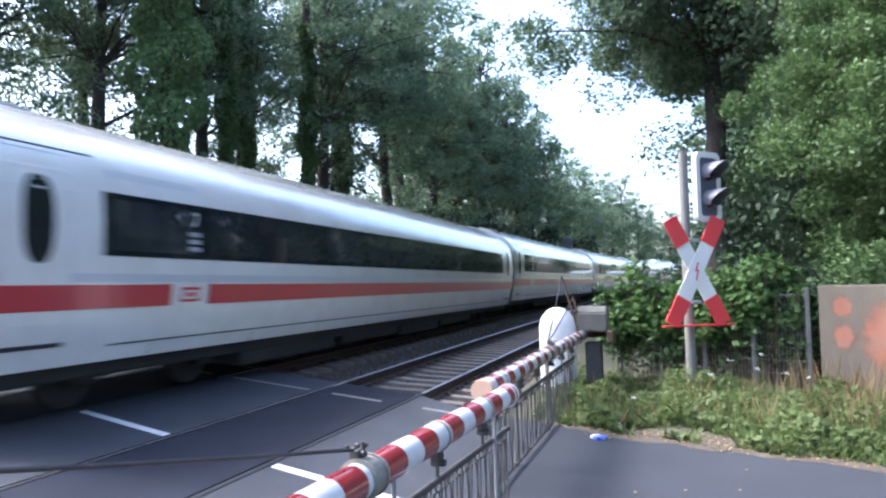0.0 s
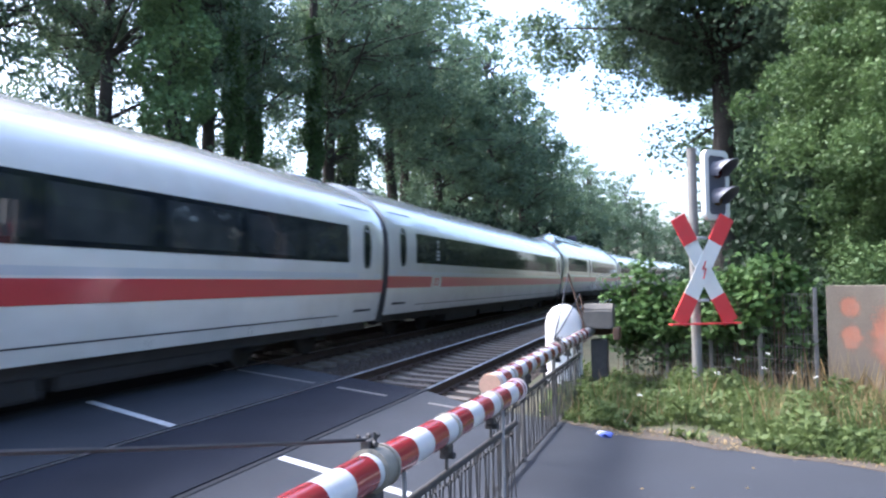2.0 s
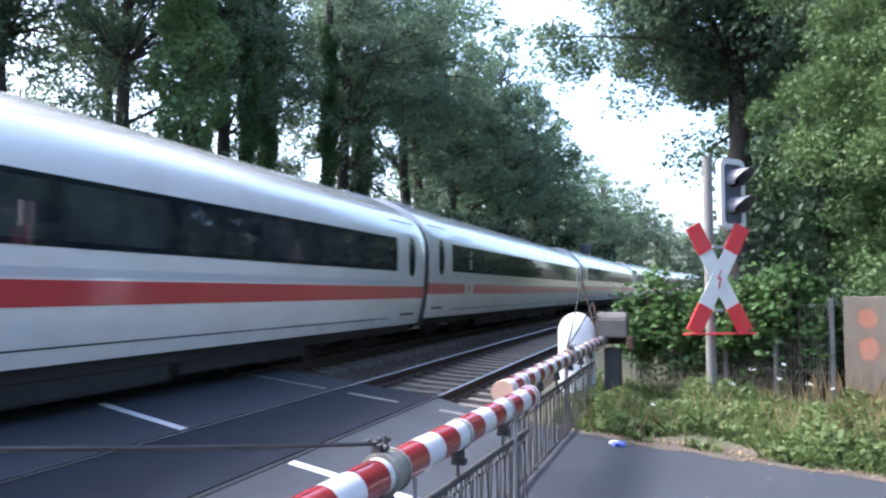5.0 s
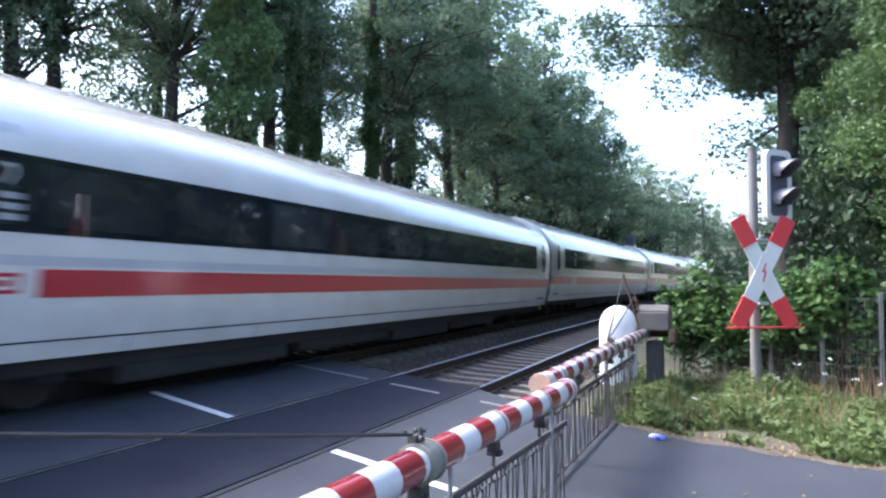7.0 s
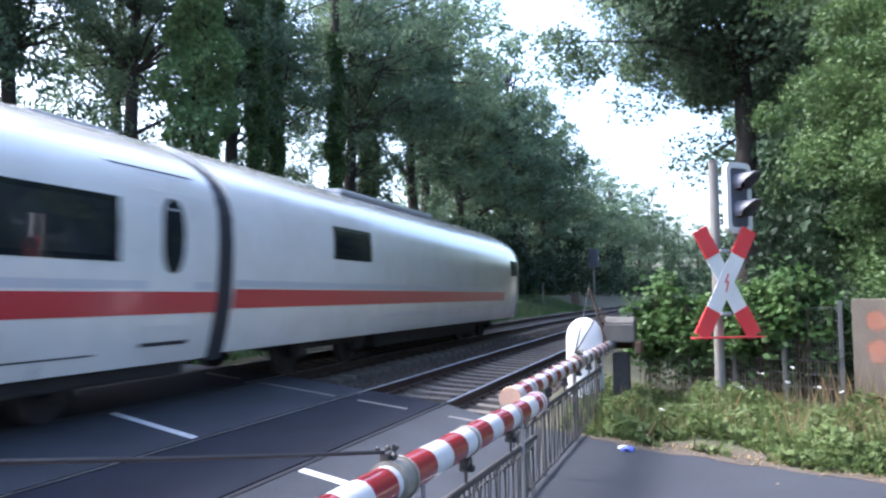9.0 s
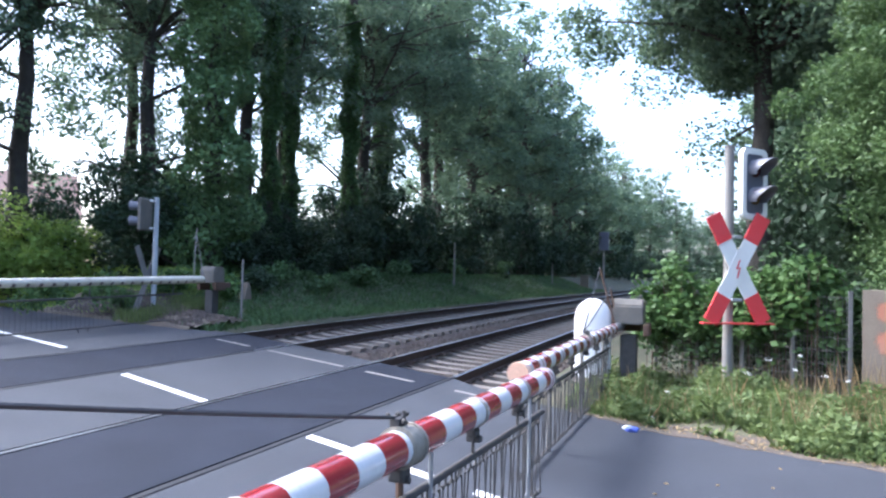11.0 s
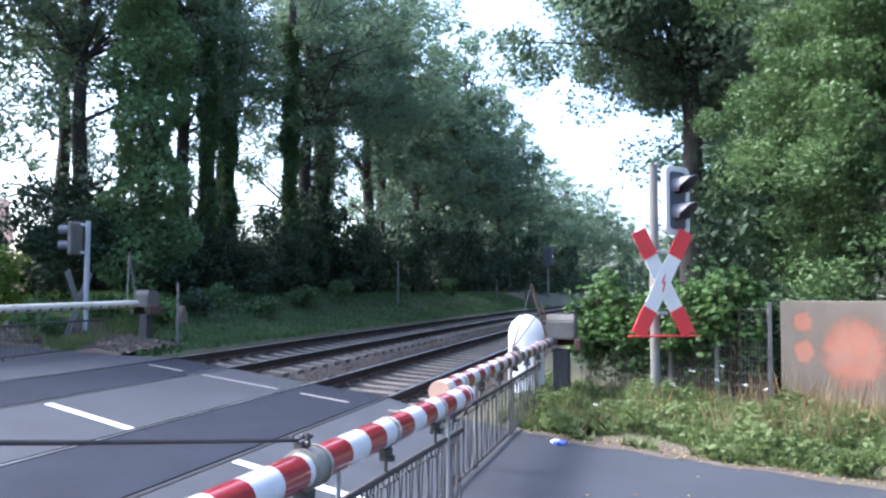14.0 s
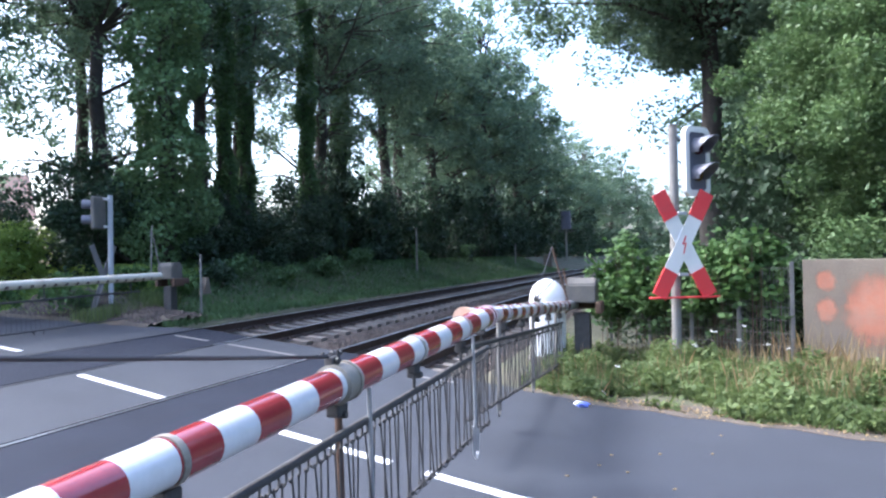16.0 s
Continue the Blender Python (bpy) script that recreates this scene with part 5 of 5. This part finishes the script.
    # a near-side thicket, mostly hidden behind the hedge, added to darken window reflections
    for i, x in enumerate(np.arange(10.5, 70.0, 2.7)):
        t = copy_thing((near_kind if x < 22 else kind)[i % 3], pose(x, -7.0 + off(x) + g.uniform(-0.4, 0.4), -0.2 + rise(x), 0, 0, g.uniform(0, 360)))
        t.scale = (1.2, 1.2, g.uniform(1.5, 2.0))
    # Dark leaves behind the fence stand for the shade there.
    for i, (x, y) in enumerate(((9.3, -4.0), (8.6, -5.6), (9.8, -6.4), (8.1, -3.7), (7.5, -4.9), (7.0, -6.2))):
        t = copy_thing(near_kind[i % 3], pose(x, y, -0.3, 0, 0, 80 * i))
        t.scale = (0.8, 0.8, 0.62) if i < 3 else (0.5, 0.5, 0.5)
    # fresh green shrubs by the far signal
    for i, (x, y, s) in enumerate(((7.6, 9.8, 0.7), (9.4, 9.2, 0.5), (6.6, 10.6, 0.8), (10.2, 8.4, 0.4), (12.2, 8.6, 0.5), (14.0, 9.0, 0.5), (13.0, 9.8, 0.8), (15.5, 8.2, 0.45), (17.0, 9.4, 0.7), (19.5, 8.6, 0.55), (21.0, 9.9, 0.9), (24.0, 9.0, 0.7), (27.5, 9.6, 0.9), (31.5, 8.9, 0.8), (36.0, 9.2, 1.0), (41.0, 8.4, 0.9))):
        b = thing("shrub", pose(x, y, ground_z(x, y)), "low fresh green shrub on the verge", "shrub", group="verge shrubs")
        pts, _ = clumps(90 + i, 14, (0, 0, 0.45 * s / 0.6), (s, s, s * 0.7), 90, 0.2, 0.4, 0.8, -0.4)
        # Bank shrubs alternate ivy leaves with the shade-darkened leaf colour.
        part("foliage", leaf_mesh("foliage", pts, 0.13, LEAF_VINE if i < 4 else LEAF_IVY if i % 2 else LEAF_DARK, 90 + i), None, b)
    # the tall tree behind the hedge, its crown hanging over the line
    tree(pose(18.6, -5.0, -0.2), 21, 6.5, 7.0, 31, 0.17, per=640, n=330, label="tall dark tree with a wide overhanging crown", shell=0.35, r=0.45, size_spread=0.78)
    tree(pose(13.5, -9.5, -0.2), 17, 3.5, 4.6, 32, 0.19, per=520, n=120, label="tall leafy tree behind the hedge", shell=0.4)
    # Row mostly hidden by that crown, made tall to shade the coaches.
    for i, (x, y) in enumerate(((24.0, -9.0), (31.0, -8.6), (38.0, -9.3), (45.0, -10.0), (52.0, -10.8), (59.0, -12.0), (66.0, -13.3), (82.0, -16.0), (100.0, -19.0), (120.0, -23.0), (145.0, -28.0))):
        t = copy_thing(kinds[i % 3], pose(x, y, -0.2, 0, 0, 50 * i))
        t.scale = (1.3, 1.3, 1.15)
    # Second row, out of view, added to keep sky light off the coaches.
    for i, (x, y) in enumerate(((21.0, -12.5), (28.0, -13.6), (35.0, -14.0), (43.0, -15.0), (51.0, -16.0))):
        t = copy_thing(kinds[(i + 1) % 3], pose(x, y, -0.2, 0, 0, 70 * i))
        t.scale = (1.3, 1.3, 1.2)
    # unseen trees behind the road and along the line, added to block sky light
    for i, (x, y) in enumerate(((-17.0, -10.0), (-24.0, -9.5), (-32.0, -10.0), (-42.0, -10.0), (-15.0, -23.0), (-6.0, -27.0), (4.0, -25.0), (13.0, -20.0))):
        t = copy_thing(kinds[i % 3], pose(x, y, -0.2, 0, 0, 40 * i))
        t.scale = (1.35, 1.35, 0.9)
    # the dense green bush that towers over the wall
    b = thing("tall_bush", pose(8.6, -9.0, -0.2), "towering dense green bush behind the concrete wall", "bush")
    pts, cs = clumps(33, 360, (0, 0, 4.6), (4.3, 3.9, 5.6), 640, 0.36, 0.66, 0.75, -0.75)
    part("foliage", leaf_mesh("foliage", pts, 0.092, LEAF_BUSH, 33, up=0.45), None, b)
    part("stem", limb_mesh("stem", 7.5, 0.2, cs[::8], 33), None, b)
    b = thing("tall_bush", pose(5.6, -11.6, -0.2), "towering dense green bush behind the concrete wall", "bush")
    pts, cs = clumps(34, 250, (0, 0, 4.0), (3.0, 3.6, 5.6), 640, 0.36, 0.66, 0.75, -0.75)
    part("foliage", leaf_mesh("foliage", pts, 0.092, LEAF_BUSH, 34, up=0.45), None, b)
    part("stem", limb_mesh("stem", 7.0, 0.2, cs[::8], 34), None, b)
    # climbing vines over the fence
    a, c = Vector((7.4, -2.75, 0)), Vector((5.6, -5.3, 0))
    for i in range(9):
        q = a.lerp(c, i / 8)
        b = thing("climbing_vine", pose(q.x + 0.25, q.y - 0.05, -0.15), "bright green climbing vine hanging over the mesh fence", "climbing plant", group="vines on the fence")
        top = 1.52 + 0.2 * math.sin(i * 2.1) + (0.16 if i in (6, 7, 8) else 0)
        pts, _ = clumps(120 + i, 34, (0, 0, top * 0.66), (0.42, 0.5, top * 0.52), 52, 0.19, 0.45, 1.0, -1)
        low = pts[(pts[:, 2] < 0.95) & (np.arange(len(pts)) % 5 < 2)]
        pts = pts[pts[:, 2] > (0.6 if i < 2 else 0.8 if i < 6 else 1.02)]
        part("lower_foliage", leaf_mesh("lower_foliage", low if i < 5 else low[::2], 0.12, LEAF_IVY, 140 + i, up=0.5, slim=0.75), None, b, "sparse dark green leaves")
        part("foliage", leaf_mesh("foliage", pts, 0.13, LEAF_VINE, 120 + i, up=0.7, slim=0.75), None, b)
        bm = bmesh.new()
        gg = random.Random(i)
        for _ in range(5):
            x0, y0 = gg.uniform(-0.3, 0.3), gg.uniform(-0.25, 0.25)
            pipe(bm, [(x0, y0, 0), (x0 + gg.uniform(-0.15, 0.15), y0, top * 0.5), (x0 + gg.uniform(-0.3, 0.3), y0, top)], 0.008, 4)
        part("stem", bm, RUST, b)
        bm = bmesh.new()
        tips = []
        for _ in range(4 if i < 5 else 7):
            q0 = Vector((gg.uniform(-0.35, 0.2), gg.uniform(-0.25, 0.25), top * gg.uniform(0.85, 1.05)))
            way = Vector((gg.uniform(-0.5, 0.1), gg.uniform(-0.6, 0.4), gg.uniform(0.25, 0.6)))
            arc = [q0 + way * u * 0.7 - Vector((0, 0, 0.42 * u * u)) for u in np.linspace(0, 1.3, 9)]
            pipe(bm, arc, 0.005, 4)
            tips += [p + Vector((gg.gauss(0, 0.045), gg.gauss(0, 0.045), gg.gauss(0, 0.03))) for p in arc for _ in range(5)]
        part("shoot", bm, RUST, b, "thin arching shoots", kind="stuff")
        part("shoot_leaves", leaf_mesh("shoot_leaves", np.array(tips), 0.115, LEAF_VINE, 180 + i, up=0.7, slim=0.75), None, b)
    # weeds on the verge between road and fence
    rg = np.random.default_rng(77)
    n = 40000
    y = rg.uniform(-7.5, -1.9, n)
    edge = np.array([x_right(v) for v in y])
    x = edge + 0.18 + 0.3 * np.array([noise.noise((0.0, v * 1.6, 4.0)) for v in y]) + 4.4 * rg.random(n) ** 1.1
    keep = x < 7.5
    x, y = x[keep], y[keep]
    patch = np.array([noise.noise((p * 1.1, q * 1.1, 2.0)) for p, q in zip(x, y)])
    keep = patch > np.where(y < -5.2, 0.0, -0.28)
    x, y = x[keep], y[keep]
    z = np.array([ground_z(p, q) for p, q in zip(x, y)])
    base = np.stack([x, y, z - 0.02], 1)
    h = len(base) // 6
    tagged(new("verge_grass", blade_mesh("verge_grass", base[:h], 0.26, 0.014, GRASS, 5)), "green verge grass and weeds along the fence", "grass", kind="stuff")
    lp = base[h:].copy()
    tall = np.array([0.05 + 0.33 * max(noise.noise((q[0] * 1.7, q[1] * 1.7, 8.0)) + 0.35, 0) for q in lp])
    lp[:, 2] += 0.02 + tall * rg.random(len(lp))
    tagged(new("verge_weeds", leaf_mesh("verge_weeds", lp, 0.085, GRASS, 6, up=0.9, slim=0.6)), "low broad-leaved weeds on the verge", "weeds", kind="stuff")
    k = (rg.random(len(base)) < np.where(base[:, 1] < -4.6, 0.1, 0.02)) & (base[:, 0] > 2.2)
    tagged(new("dry_stalks", blade_mesh("dry_stalks", base[k], 0.42, 0.009, GRASS_DRY, 7, 0.28)), "dry straw-coloured grass stalks by the wall", "grass", kind="stuff")
    u = rg.random(380)
    wall = np.array(WALL_A) + (np.array(WALL_B) - np.array(WALL_A)) * (u * 0.75 - 0.08)[:, None]
    wall[:, 0] -= 0.12 + 0.75 * rg.random(380) ** 1.5
    wall[:, 2] = [ground_z(p, q) - 0.02 for p, q in zip(wall[:, 0], wall[:, 1])]
    tagged(new("tall_dry_grass", blade_mesh("tall_dry_grass", wall, 0.62, 0.01, GRASS_DRY, 17, 0.16)), "tall dry brown grass before the concrete wall", "grass", kind="stuff")
    sheet("bare_verge", [(v, x_right(v) - 0.06 + 0.16 * noise.noise((v * 2.3, 0.4, 0.0)) + 0.07 * noise.noise((v * 8.0, 2.4, 0.0)), x_right(v) + 0.6 + 0.3 * noise.noise((v * 1.5, 7.0, 0.0)), 0.005) for v in np.arange(-12, -1.9, 0.1)], VERGE, "bare brown soil strip along the asphalt", "soil", 0.2)
    y = rg.uniform(-9.5, -2.0, 1500)
    x = np.array([x_right(v) for v in y]) + rg.normal(0.3, 0.22, 1500)
    lp = np.stack([x, y, [max(ground_z(p, q), plane_z(q)) + 0.02 for p, q in zip(x, y)]], 1)
    tagged(new("fallen_leaves", leaf_mesh("fallen_leaves", lp, 0.045, GRASS_DRY, 12, up=3.0)), "dry fallen leaves along the asphalt's edge", "leaves", kind="stuff")
    # umbel flowers
    for i, (fx, fy, fh) in enumerate(((3.9, -4.45, 0.62), (3.6, -4.75, 0.55), (4.0, -4.85, 0.7), (3.5, -5.1, 0.5), (3.2, -5.3, 0.48), (3.9, -4.2, 0.42), (2.9, -3.2, 0.35))):
        f = thing("umbel_flower", pose(fx, fy, ground_z(fx, fy)), "white umbel flower on a thin stalk in the weeds", "flower", group="umbel flowers")
        bm = bmesh.new()
        pipe(bm, [(0, 0, 0), (0.03, 0.02, fh * 0.6), (0.02, 0.05, fh)], 0.006, 5)
        part("stalk", bm, GRASS, f)
        bm = bmesh.new()
        gg = random.Random(i)
        for _ in range(9):
            bmesh.ops.create_icosphere(bm, subdivisions=1, radius=0.007, matrix=Matrix.Translation((0.02 + gg.gauss(0, 0.018), 0.05 + gg.gauss(0, 0.018), fh + gg.uniform(0, 0.03))))
        part("blossom", bm, FLOWER, f)
    # grass on the bank, the far verge and the lawn
    n = 60000
    x = 5.0 + 55 * rg.random(n) ** 1.7
    y = 5.95 + 6.75 * rg.random(n)
    y += np.array([off(v) for v in x])
    keep = x > np.array([x_right(v) for v in y]) + 0.3
    x, y = x[keep], y[keep]
    base = np.stack([x, y, [ground_z(p, q) - 0.02 for p, q in zip(x, y)]], 1)
    tagged(new("bank_grass", blade_mesh("bank_grass", base, 0.17, 0.03, LEAF_IVY, 8)), "shaded green grass on the railway bank", "grass", kind="stuff")
    bm = bmesh.new()
    ys, us = np.linspace(6.1, 13.0, 30), np.linspace(0, 1, 19)
    grid = []
    for v in ys:
        x0 = x_right(v) - 0.15 + 0.2 * noise.noise((v * 2.0, 5.0, 0.0))
        x1 = x0 + 2.3 + 0.8 * noise.noise((v * 1.3, 9.0, 0.0))
        grid.append([bm.verts.new((x0 + (x1 - x0) * u, v, max(ground_z(x0 + (x1 - x0) * u, v), plane_z(v) if x0 + (x1 - x0) * u < x_right(v) + 0.05 else -9) + (0.004 if u == 0 else 0.03) + 0.16 * math.sin(math.pi * u) * (1 + noise.noise((u * 14, v * 3, 1.0))))) for u in us])
    for r0, r1 in zip(grid, grid[1:]):
        for k in range(len(us) - 1):
            bm.faces.new((r0[k], r0[k + 1], r1[k + 1], r1[k]))
    tagged(part("stony_slope", bm, VERGE, smooth=60), "bare brown stony slope beside the far barrier", "soil", kind="structure")
    n = 2600
    y = rg.uniform(6.2, 12.5, n)
    x = np.array([x_right(v) for v in y]) + 2.2 * rg.random(n)
    oc = np.array([(1, 0, 0), (0, 1, 0), (-1, 0, 0), (0, -1, 0), (0, 0, 1)], float)
    verts = oc[None] * rg.uniform(0.02, 0.06, (n, 5, 1)) + np.stack([x, y, [ground_z(p, q) + 0.06 + 0.16 * math.sin(math.pi * min((p - x_right(q)) / 2.2, 1.0)) for p, q in zip(x, y)]], 1)[:, None]
    soup = verts[:, np.array([(0, 1, 4), (1, 2, 4), (2, 3, 4), (3, 0, 4)])].reshape(-1, 3)
    tagged(new("slope_stones", raw_mesh("slope_stones", soup, 3, STONE)), "small brown stones on the bare slope", "stones", kind="stuff")
    n = 5000
    x, y = rg.uniform(4.2, 9.4, n), rg.uniform(7.75, 9.0, n)
    keep = x > np.array([x_right(v) for v in y]) - 0.2
    base = np.stack([x, y, [ground_z(p, q) - 0.02 for p, q in zip(x, y)]], 1)[keep]
    tagged(new("rough_grass", blade_mesh("rough_grass", base, 0.34, 0.02, GRASS, 11, 0.3)), "rough yellow-green grass behind the far barrier", "grass", kind="stuff")
    n = 26000
    y = 9.0 + 16 * rg.random(n)
    x = np.array([x_right(v) for v in y]) + 0.3 + rg.random(n) * 5.5
    base = np.stack([x, y, [ground_z(p, q) - 0.02 for p, q in zip(x, y)]], 1)
    tagged(new("lawn", blade_mesh("lawn", base, 0.2, 0.04, LAWN, 9)), "lawn beyond the far barrier, sunlight in its grass colour", "grass", kind="stuff")


def house():
    h = thing("house", pose(35.0, 46.0, -0.6, 0, 0, -40), "pale plastered house with a tiled roof behind the trees", "house")
    bm = bmesh.new()
    box(bm, (0, 0, 2.8), (12, 8, 5.6))
    part("wall", bm, PLASTER, h)
    bm = bmesh.new()
    prism(bm, [(-4.6, 5.5), (4.6, 5.5), (0, 9.0)], lambda p: (-6.4, p[0], p[1]), lambda p: (6.4, p[0], p[1]))
    part("roof", bm, ROOF_TILE, h)
    for x in (-4, 0, 4):
        for z in (1.6, 4.2):
            w = bmesh.new()
            bevelled(w, (x, -4.02, z), (1.3, 0.1, 1.4), 0.02)
            part("window", w, GLASS_DARK, h)


ground()
road()
tracks()
train()
barriers()
level_crossing_sign()
far_signal()
marker_post()
lineside()
hood()
fence()
concrete_wall()
litter()
house()
plants()


def motions():
    for car, x0, arm in CARS:
        rows = []
        for i in range(33):
            t = i * 0.5
            rows.append((t, car_pose(x0 - 33.76 * t - 0.11 * t * t, arm)))
        walk(car, rows)
    for (b, yaw, p), sign in zip(BOOMS, (1, 1)):
        rows = [(t, pose(*p, 0, -a, yaw)) for t, a in ((0, 0), (15.0, 0), (15.1, 0.05), (15.3, 0.6), (15.5, 1.5), (15.75, 2.1), (16.0, 2.6))]
        walk(b, rows)


motions()
